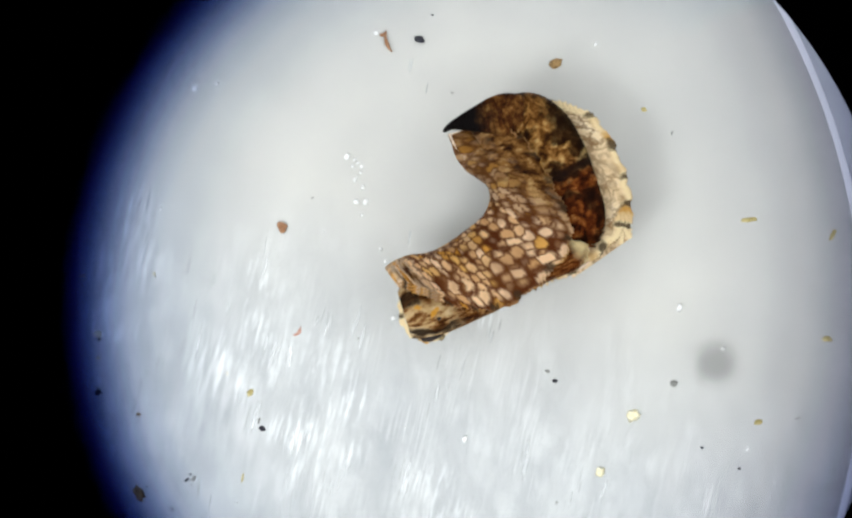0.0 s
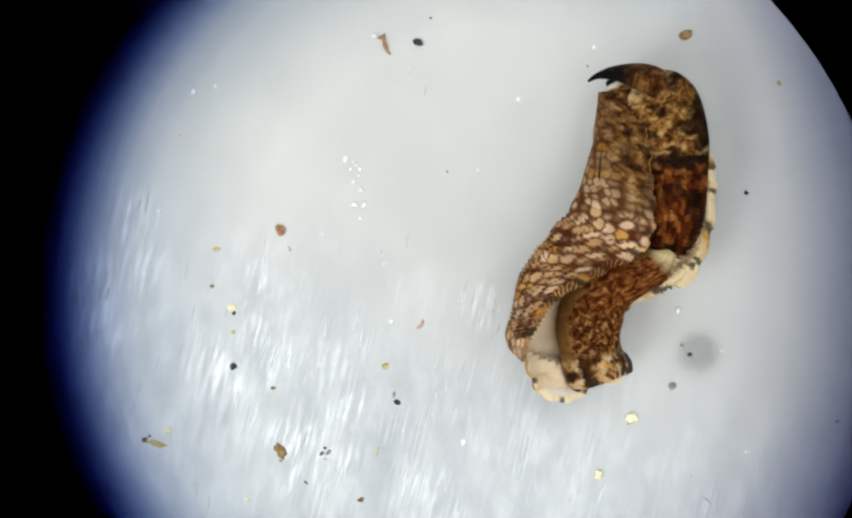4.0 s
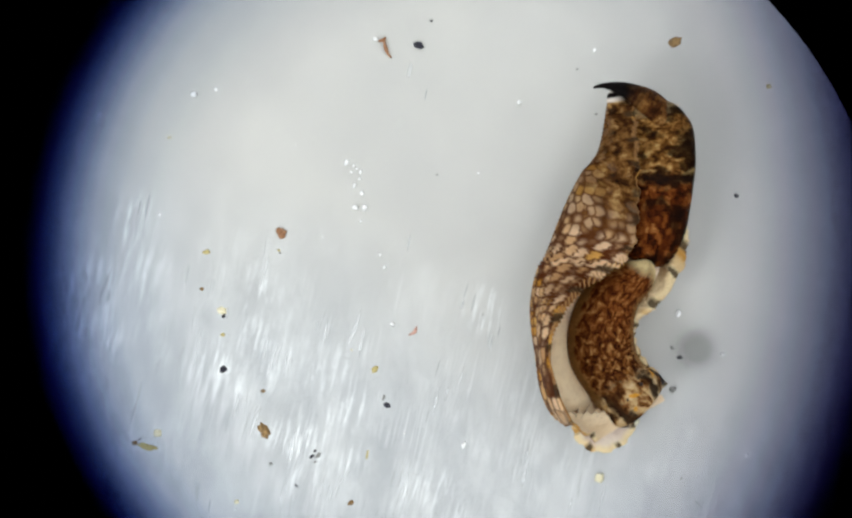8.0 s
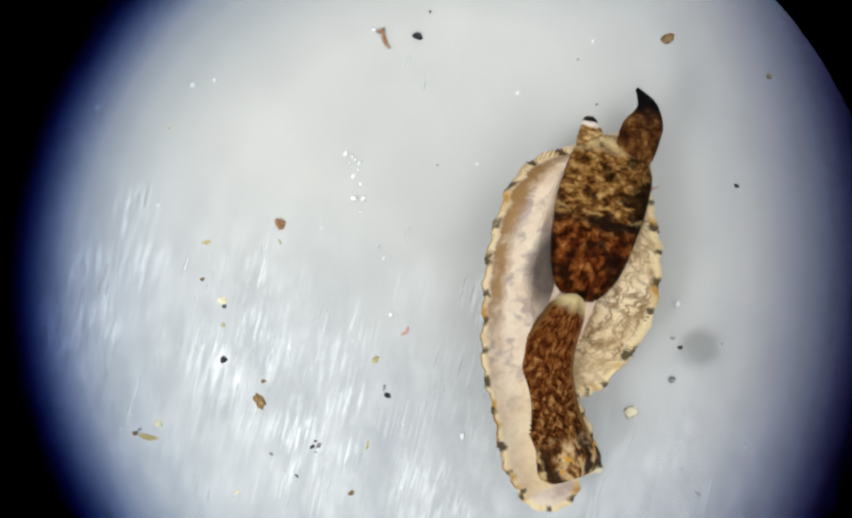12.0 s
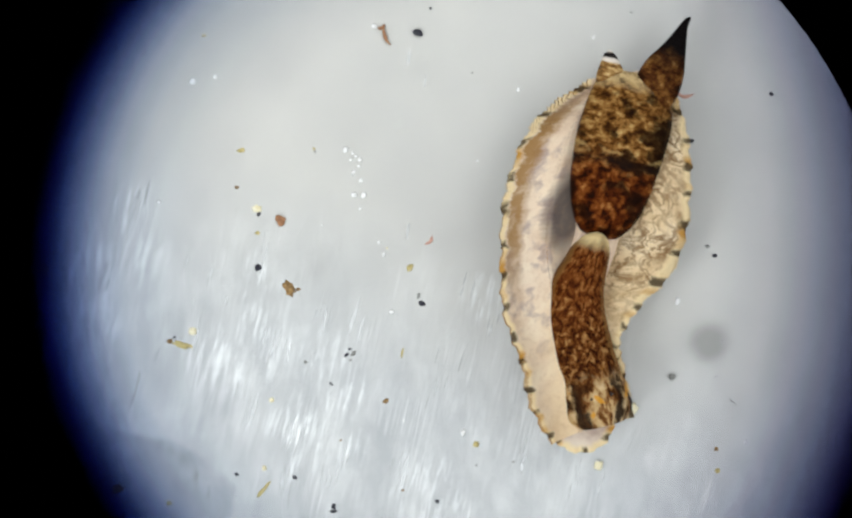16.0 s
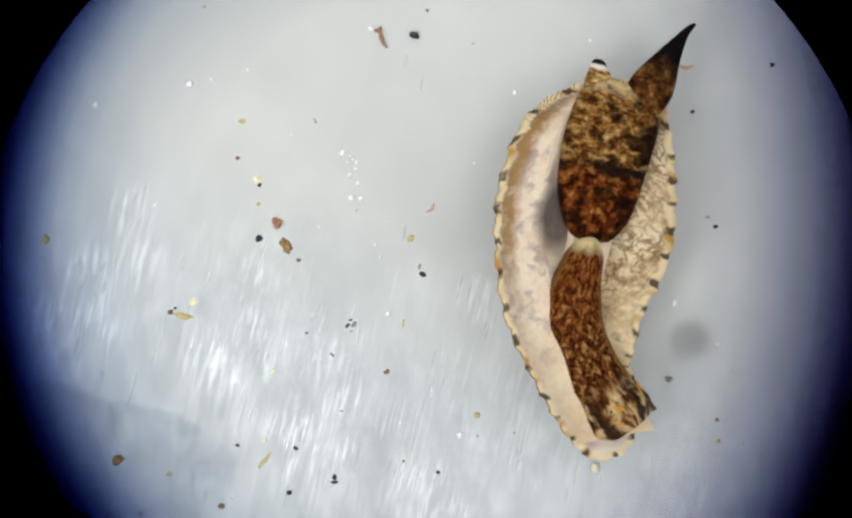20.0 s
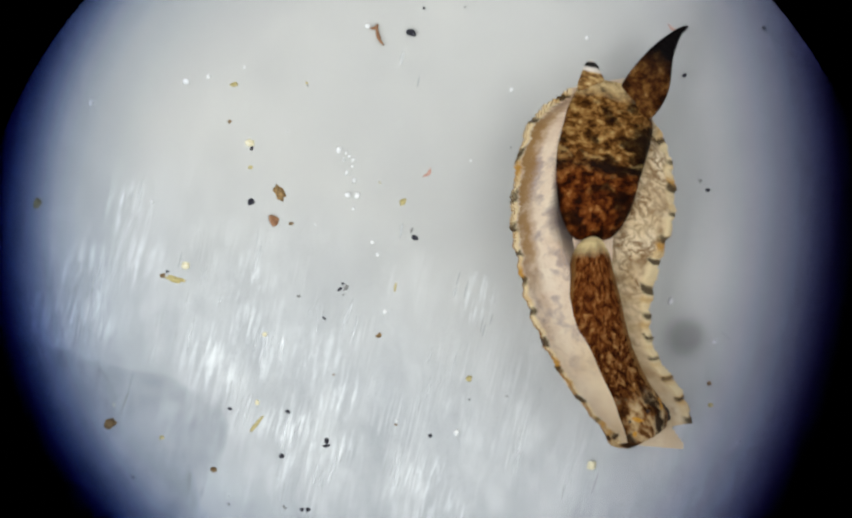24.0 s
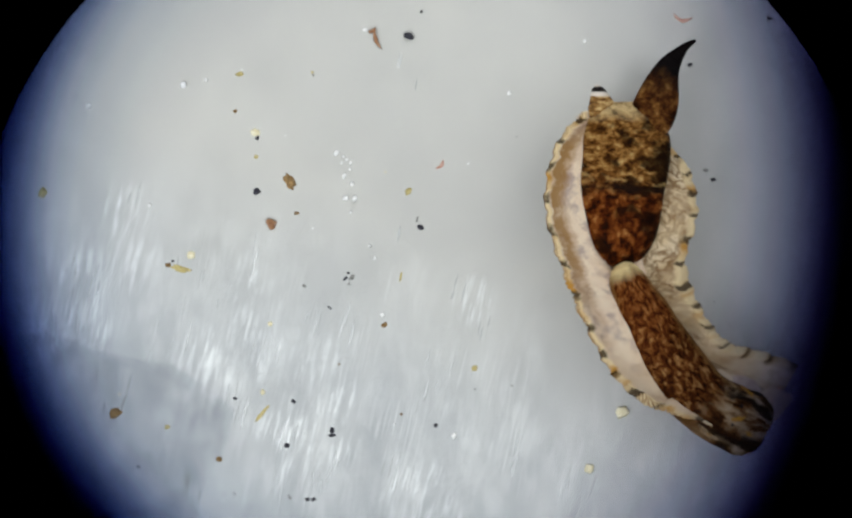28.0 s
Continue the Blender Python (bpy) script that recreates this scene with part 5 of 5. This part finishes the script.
     [(9.86, 6.05), (8.73, 5.16), (7.50, 4.00), (7.21, 2.41), (7.04, 0.97), (7.65, -0.77), (8.30, -2.07), (9.02, -2.83)],
     [(11.56, 5.96), (11.81, 4.58), (11.90, 3.14), (11.71, 1.69), (10.33, 0.16), (9.82, 0.14), (10.25, -0.77), (10.56, -1.75)],
     [(11.35, 6.12), (11.27, 6.77), (10.69, 7.23)],
     [(9.66, -2.21), (9.70, -3.05)]),
    (11.5, 0, 0.05,
     [(10.51, 6.17), (10.37, 4.96), (10.11, 3.65), (9.50, 1.84), (8.80, 0.53), (8.73, -0.64), (9.14, -1.65), (9.50, -2.67)],
     [(10.07, 6.22), (9.93, 5.03), (9.68, 3.77), (9.09, 2.01), (8.37, 0.66), (8.29, -0.72), (8.72, -1.81), (9.08, -2.83)],
     [(9.55, 5.86), (8.25, 5.31), (7.31, 3.72), (7.02, 1.99), (6.85, 0.61), (7.24, -0.90), (7.60, -2.35), (8.25, -3.44)],
     [(11.37, 5.90), (11.58, 4.45), (11.80, 3.00), (11.59, 1.33), (10.28, -0.40), (9.53, -0.49), (9.91, -1.36), (10.22, -2.42)],
     [(11.25, 6.13), (11.40, 6.79), (10.97, 7.32)],
     [(8.95, -2.94), (8.90, -3.74)]),
    (13.5, 0, 0.05,
     [(10.46, 5.68), (10.17, 4.37), (9.77, 2.99), (9.37, 1.35), (8.87, -0.06), (8.77, -1.37), (9.13, -2.54), (9.52, -3.67)],
     [(10.02, 5.78), (9.74, 4.48), (9.33, 3.10), (8.94, 1.48), (8.43, 0.04), (8.32, -1.43), (8.70, -2.68), (9.10, -3.82)],
     [(9.49, 5.37), (7.90, 4.50), (7.18, 2.84), (7.07, 1.10), (7.11, -0.34), (7.33, -1.79), (7.52, -3.24), (7.98, -3.89)],
     [(11.49, 5.23), (11.67, 3.71), (11.72, 2.41), (11.39, 0.96), (10.30, -0.42), (9.75, -1.48), (9.92, -2.28), (10.25, -3.42)],
     [(11.13, 5.47), (11.30, 6.12), (11.30, 6.95)],
     [(8.60, -3.67), (8.49, -4.36)]),
    (14.5, 0, 0.05,
     [(10.57, 5.48), (10.28, 4.18), (9.84, 2.80), (9.38, 1.12), (8.74, -0.26), (8.68, -1.49), (8.97, -2.51), (9.09, -3.75)],
     [(10.13, 5.58), (9.84, 4.29), (9.41, 2.92), (8.96, 1.28), (8.31, -0.14), (8.24, -1.55), (8.53, -2.59), (8.64, -3.79)],
     [(9.59, 5.31), (7.93, 4.23), (7.14, 2.71), (6.85, 0.83), (6.75, -0.47), (7.07, -2.06), (7.24, -3.36), (7.79, -4.09)],
     [(11.53, 4.96), (11.63, 3.44), (11.65, 2.14), (11.27, 0.54), (10.26, -0.69), (9.68, -1.70), (9.79, -2.37), (9.85, -3.68)],
     [(11.21, 5.35), (11.42, 6.05), (11.50, 6.80)],
     [(8.57, -3.64), (8.60, -4.41)]),
    (17, 0, 0.05,
     [(9.78, 5.00), (9.57, 3.76), (9.23, 2.31), (8.94, 0.52), (8.64, -0.96), (8.68, -2.20), (9.13, -3.37), (9.64, -4.60)],
     [(9.34, 5.07), (9.13, 3.85), (8.79, 2.39), (8.50, 0.60), (8.19, -0.92), (8.24, -2.30), (8.72, -3.53), (9.23, -4.78)],
     [(8.89, 4.93), (7.22, 3.77), (6.46, 1.86), (6.36, 0.13), (6.60, -1.61), (7.08, -2.91), (7.44, -4.07), (8.02, -5.15)],
     [(11.04, 4.47), (11.44, 3.31), (11.50, 1.72), (11.29, 0.13), (10.27, -1.25), (9.70, -2.41), (9.90, -3.06), (10.35, -4.31)],
     [(10.52, 4.71), (10.99, 5.54), (11.51, 6.59)],
     [(8.88, -4.72), (8.88, -5.54)]),
    (20, 0, 0.05,
     [(9.73, 4.22), (9.47, 3.03), (9.11, 1.58), (8.89, -0.14), (8.56, -1.62), (8.65, -2.93), (9.33, -4.02), (10.10, -5.04)],
     [(9.30, 4.32), (9.04, 3.13), (8.67, 1.66), (8.45, -0.06), (8.11, -1.58), (8.22, -3.08), (8.96, -4.28), (9.74, -5.31)],
     [(8.77, 4.20), (7.21, 3.23), (6.45, 1.42), (6.34, -0.31), (6.56, -1.98), (7.21, -3.49), (7.86, -4.65), (8.44, -5.49)],
     [(10.95, 3.60), (11.12, 2.15), (11.16, 0.85), (10.98, -0.60), (10.40, -1.83), (10.04, -3.14), (10.01, -3.55), (10.71, -4.58)],
     [(10.50, 3.98), (10.98, 4.81), (11.62, 5.77)],
     [(9.29, -5.07), (9.56, -5.95)]),
    (21, 0, 0.05,
     [(9.96, 4.09), (9.59, 2.89), (9.23, 1.51), (9.01, -0.20), (8.78, -1.54), (9.03, -2.70), (9.82, -3.58), (10.91, -4.27)],
     [(9.53, 4.22), (9.16, 3.02), (8.79, 1.60), (8.57, -0.14), (8.33, -1.54), (8.64, -2.92), (9.53, -3.92), (10.66, -4.65)],
     [(8.96, 4.03), (7.40, 3.02), (6.61, 1.21), (6.51, -0.38), (6.82, -1.97), (7.62, -3.49), (8.70, -4.79), (9.36, -5.37)],
     [(11.10, 3.24), (11.24, 1.80), (11.35, 0.49), (11.14, -0.96), (10.81, -2.11), (10.52, -2.98), (10.34, -2.94), (11.32, -3.63)],
     [(10.69, 3.85), (11.13, 4.69), (11.71, 5.52)],
     [(10.22, -4.63), (10.36, -5.48)]),
    (21.5, 0, 0.05,
     [(9.82, 3.96), (9.45, 2.84), (9.16, 1.46), (9.06, -0.30), (8.82, -1.74), (8.96, -2.97), (9.68, -4.14), (10.48, -5.23)],
     [(9.39, 4.10), (9.02, 2.96), (8.72, 1.52), (8.62, -0.25), (8.37, -1.72), (8.54, -3.14), (9.30, -4.39), (10.11, -5.49)],
     [(8.82, 3.91), (7.41, 2.97), (6.61, 1.24), (6.54, -0.35), (6.83, -2.09), (7.62, -3.68), (8.49, -4.84), (9.22, -5.53)],
     [(10.96, 3.19), (11.13, 1.67), (11.31, 0.37), (11.03, -1.08), (10.74, -2.09), (10.53, -3.11), (10.36, -3.67), (11.09, -4.77)],
     [(10.55, 3.80), (10.99, 4.64), (11.57, 5.44)],
     [(10.08, -5.04), (10.15, -5.89)]),
    (23.5, 0, 0.05,
     [(9.93, 3.14), (9.76, 2.05), (9.41, 0.70), (9.21, -1.21), (9.24, -2.57), (9.35, -3.88), (9.60, -5.19), (9.96, -6.72)],
     [(9.49, 3.21), (9.32, 2.14), (8.97, 0.77), (8.76, -1.18), (8.79, -2.60), (8.91, -3.95), (9.16, -5.29), (9.53, -6.82)],
     [(8.92, 3.15), (7.62, 2.06), (7.11, 0.33), (7.11, -1.26), (7.48, -3.00), (8.13, -4.15), (8.78, -5.38), (9.36, -6.47)],
     [(11.13, 2.24), (11.32, 1.06), (11.36, -0.25), (11.03, -1.41), (10.67, -2.71), (10.74, -4.45), (11.18, -5.32), (11.61, -6.33)],
     [(10.77, 2.96), (11.16, 3.90), (11.75, 4.63)],
     [(10.66, -6.18), (11.06, -6.81)]),
    (24, 0, 0.05,
     [(9.76, 3.17), (9.53, 1.97), (9.24, 0.66), (9.18, -1.13), (9.30, -2.76), (9.54, -4.21), (10.13, -5.30), (10.71, -6.32)],
     [(9.32, 3.26), (9.09, 2.06), (8.79, 0.71), (8.73, -1.14), (8.85, -2.81), (9.12, -4.36), (9.73, -5.52), (10.32, -6.55)],
     [(8.76, 3.10), (7.42, 1.95), (6.99, -0.15), (7.13, -1.59), (7.49, -3.04), (8.22, -4.49), (9.08, -5.64), (9.81, -6.37)],
     [(10.93, 1.95), (11.26, 1.01), (11.34, -0.44), (10.87, -1.74), (10.69, -3.04), (10.90, -4.20), (11.55, -5.14), (11.89, -5.94)],
     [(10.57, 2.99), (11.01, 3.91), (11.63, 4.72)],
     [(10.83, -5.77), (11.41, -6.14)]),
    (25, 0, 0.05,
     [(9.90, 3.06), (9.69, 1.78), (9.51, 0.47), (9.43, -1.39), (9.61, -2.87), (9.91, -4.18), (10.63, -5.20), (11.87, -6.16)],
     [(9.46, 3.13), (9.24, 1.85), (9.06, 0.51), (8.98, -1.41), (9.17, -2.95), (9.50, -4.37), (10.32, -5.52), (11.59, -6.52)],
     [(8.90, 2.99), (7.70, 1.90), (7.24, -0.12), (7.37, -1.71), (7.85, -3.30), (8.57, -4.67), (9.51, -5.61), (10.45, -6.29)],
     [(11.19, 1.84), (11.37, 0.75), (11.37, -0.55), (11.04, -1.85), (11.11, -3.16), (11.55, -4.03), (12.20, -4.82), (12.71, -5.62)],
     [(10.79, 2.83), (11.23, 3.82), (11.98, 4.61)],
     [(11.49, -5.77), (12.29, -6.11)]),
    (26, 0, 0.05,
     [(10.12, 2.76), (9.90, 1.49), (9.68, 0.11), (9.73, -1.61), (10.12, -3.09), (10.63, -4.25), (11.53, -5.24), (12.74, -6.20)],
     [(9.68, 2.83), (9.46, 1.56), (9.24, 0.14), (9.28, -1.67), (9.70, -3.23), (10.26, -4.51), (11.23, -5.57), (12.46, -6.55)],
     [(9.01, 2.56), (7.92, 1.55), (7.63, -0.33), (7.99, -2.07), (8.64, -3.95), (9.44, -5.11), (10.45, -5.76), (11.32, -6.34)],
     [(11.16, 1.33), (11.51, 0.39), (11.62, -0.77), (11.40, -2.07), (11.77, -3.23), (12.35, -4.24), (13.00, -4.82), (13.39, -5.40)],
     [(10.86, 2.56), (11.30, 3.54), (11.98, 4.41)],
     [(12.36, -5.77), (13.09, -6.03)]),
    (27, 0, 0.05,
     [(10.00, 2.55), (9.89, 1.28), (9.71, -0.06), (9.82, -1.85), (10.30, -3.22), (10.92, -4.42), (11.90, -5.46), (13.23, -6.31)],
     [(9.55, 2.59), (9.44, 1.33), (9.26, -0.05), (9.38, -1.94), (9.89, -3.40), (10.56, -4.69), (11.62, -5.81), (12.99, -6.69)],
     [(8.97, 2.35), (7.97, 1.34), (7.67, -0.40), (8.10, -2.13), (8.75, -3.87), (9.51, -5.02), (10.49, -5.71), (11.75, -6.32)],
     [(11.11, 1.20), (11.56, 0.40), (11.72, -0.75), (11.43, -2.06), (11.80, -3.14), (12.49, -4.20), (13.36, -4.63), (14.01, -5.06)],
     [(10.69, 2.45), (11.08, 3.45), (11.70, 4.35)],
     [(12.82, -5.78), (13.38, -6.04)]),
    (28, 0, 0.05,
     [(9.87, 2.36), (9.87, 1.10), (9.73, -0.21), (9.90, -2.07), (10.49, -3.34), (11.21, -4.57), (12.26, -5.66), (13.71, -6.39)],
     [(9.42, 2.36), (9.42, 1.12), (9.28, -0.21), (9.47, -2.18), (10.09, -3.54), (10.86, -4.85), (12.00, -6.03), (13.51, -6.79)],
     [(8.93, 2.17), (8.02, 1.15), (7.71, -0.44), (8.21, -2.17), (8.86, -3.76), (9.58, -4.92), (10.52, -5.64), (12.19, -6.29)],
     [(11.07, 1.09), (11.62, 0.44), (11.81, -0.72), (11.45, -2.03), (11.84, -3.04), (12.64, -4.13), (13.72, -4.42), (14.63, -4.69)],
     [(10.68, 2.20), (11.01, 3.22), (11.69, 4.06)],
     [(13.28, -5.78), (13.66, -6.03)]),
]


# ---- what moves ----
HINGE, ROOT_Z = 0.45, 0.34


def basis(x, y, z, origin):
    m = Matrix((x, y, z)).transposed().to_4x4()
    return Matrix.Translation([c * MM for c in origin]) @ m


def slug_at(row):
    """The poses of all slices and flap strips at one of the slug's rows."""
    spine, crease, left, right = (np.array(a) for a in row[3:7])
    bodies, strips, roots = [], [], []
    up = Vector((0, 0, 1))
    for _, mid in segments:
        p = curve(AT, spine, mid)
        d = curve(AT, spine, min(1, mid + 0.02)) - curve(AT, spine, max(0, mid - 0.02))
        along = Vector((*(d / np.hypot(*d)), 0))
        bodies.append(basis(along.cross(up), along, up, (*p, FLOOR + 0.03)))
    for _, _, i, mid, side in flaps:
        m = bodies[i]
        across, along = m.col[0].to_3d(), m.col[1].to_3d()
        out = across * side
        e = Vector((*curve(AT, left if side > 0 else right, mid), 0))
        c = Vector((*curve(AT, crease, mid), 0)) if side > 0 else m.translation / MM + out * HINGE
        c.z = 0
        reach = e - c
        a, b = reach.dot(out), reach.dot(along)
        a = a if side > 0 else max(0.2, a)
        # how far the strip is slewed from square to the spine
        slew = max(-1.1, min(1.1, math.atan2(b, abs(a)) * (1 if a > 0 else -1))) * min(1, abs(a) / 0.5)
        way = out * math.cos(slew) + along * math.sin(slew)
        size = reach.length * (1 if a > 0 else -1)
        w1, w2 = strip_width(mid, side, False), strip_width(mid, side, True)
        if size > 0:
            x = min(0.995, size / (w1 + w2))
            steep = radians(14) if side < 0 else radians(float(np.interp(x, [0, 0.2, 0.45], [90, 65, 32])))
            one = two = min(math.acos(x), steep)
        else:
            over = min(-size, w2 * 0.98)
            two = math.acos(-over / w2)
            one = math.acos(max(-0.98, -(-size - over) / w1))
        x1, x2 = (way * math.cos(q) + up * math.sin(q) for q in (one, two))
        lateral = up.cross(way) if side > 0 else way.cross(up)
        base_z = ROOT_Z + (1.15 * (1 - math.sin(one)) if size < 0 else 0)
        joint_z = base_z + w1 * math.sin(one)
        fold = Vector((e.x, e.y, 0)) - way * (math.cos(two) * w2)
        root = fold - way * (math.cos(one) * w1)
        poses = []
        for x, at, z in ((x1, root, base_z), (x2, fold, joint_z)):
            ax = x * side
            poses.append(m.inverted() @ basis(ax, lateral, ax.cross(lateral), (at.x, at.y, FLOOR + 0.03 + z)))
        strips.append(poses)
        if side > 0:
            edge = c + way * (0.8 * max(0, min(1, a / 0.8)) - 0.15 * max(0, min(1, -a / 0.3)))
            lift = 0.5 * math.sin(one) * max(0, min(1, (0.5 - a) / 0.6)) * max(0, min(1, (mid - 0.45) / 0.12))
            slope = math.asin(min(0.95, (base_z - ROOT_Z + lift) / 1.75))
            x = way * math.cos(slope) + up * math.sin(slope)
            roots.append(m.inverted() @ basis(x, lateral, x.cross(lateral), (edge.x, edge.y, FLOOR + 0.03 + base_z + 0.06 + lift)))
    return bodies, strips, roots


def lobe_at(row, bodies, hook, f):
    """A point along the tail lobe, from inside the hind shield to its tip, which curls to one side."""
    base = bodies[int(0.10 * COUNT)] @ Vector((-0.52 * MM, 0, 0)) / MM
    line = np.array([(base.x, base.y), *row[7]])
    p = curve([0, 0.28, 0.6, 1.0], line, f)
    d = line[3] - line[2]
    return p + np.array((d[1], -d[0])) / np.hypot(*d) * hook * max(0, (f - 0.84) / 0.16) ** 2


def motions():
    path = [(t, pose(x * MM, y * MM, 0)) for t, x, y in DISH_ROWS]
    walk(dish, path)
    walk(slug, path)
    walk(vignette_lens, [(t, pose(x * MM, y * MM, (STAGE_DISTANCE - depth) * MM)) for t, x, y, depth in VIGNETTE_ROWS])
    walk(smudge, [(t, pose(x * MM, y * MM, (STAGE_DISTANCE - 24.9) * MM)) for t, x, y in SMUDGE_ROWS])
    times = [r[0] for r in SLUG_ROWS]
    made = [slug_at(r) for r in SLUG_ROWS]
    for k, (body, mid) in enumerate(segments):
        walk(body, [(t, bodies[k]) for t, (bodies, *_) in zip(times, made)])
    for k, (inner, outer, *_) in enumerate(flaps):
        walk(inner, [(t, strips[k][0]) for t, (_, strips, _) in zip(times, made)])
        walk(outer, [(t, strips[k][1]) for t, (_, strips, _) in zip(times, made)])
    for shield in head_slices:
        walk(shield, [(r[0], Matrix.Translation((0, 0, 0.75 * MM)) @ pose(0, 0, 0, 0, -r[1], 0) @ Matrix.Translation((0, 0, -0.75 * MM))) for r in SLUG_ROWS])
    for k, root in enumerate(flap_roots):
        walk(root, [(t, roots[k]) for t, (_, _, roots) in zip(times, made)])
    for piece, mid in lobe:
        rows = []
        for row, (bodies, *_) in zip(SLUG_ROWS, made):
            hook = float(np.interp(row[0], [9, 13.5, 17], [-0.10, 0, 0.10]))
            p, ahead = lobe_at(row, bodies, hook, mid - 0.005), lobe_at(row, bodies, hook, mid + 0.005)
            d = Vector((*((ahead - p) / np.hypot(*(ahead - p))), 0))
            lift = float(np.interp(row[0], [2, 3, 5.5], [1.2, 0.5, 0]))
            turn = pose(0, 0, 0, 0, float(np.interp(row[0], [2, 3.5, 9, 10.6, 13.5], [15, 50, 62, 45, 0])), 0)
            rows.append((row[0], basis(d.cross(Vector((0, 0, 1))), d, Vector((0, 0, 1)), (*p, FLOOR + 1.0 + lift * mid)) @ turn))
        walk(piece, rows)
    rows = []
    for row in SLUG_ROWS:
        a, b = (Vector((*p, 0)) for p in row[8])
        d = (b - a).normalized()
        rows.append((row[0], basis(d.cross(Vector((0, 0, 1))), d, Vector((0, 0, 1)), (*(b - d * 0.80).to_2d(), FLOOR + row[2]))))
    walk(foot_lip, rows)
    for ob, own, turn in drifting + [(clump, BROWN_CLUMP_ROWS, -55), (grain, BROWN_GRAIN_ROWS, 20), (shred, PINK_SHRED_ROWS, 50)]:
        at = [r[0] for r in own]
        rows = []
        for t, x, y in DISH_ROWS:
            dx, dy = (float(np.interp(t, at, [r[k] for r in own])) for k in (1, 2))
            rows.append((t, pose((x + dx) * MM, (y + dy) * MM, (FLOOR + 0.02) * MM, 0, 0, turn)))
        walk(ob, rows)


motions()
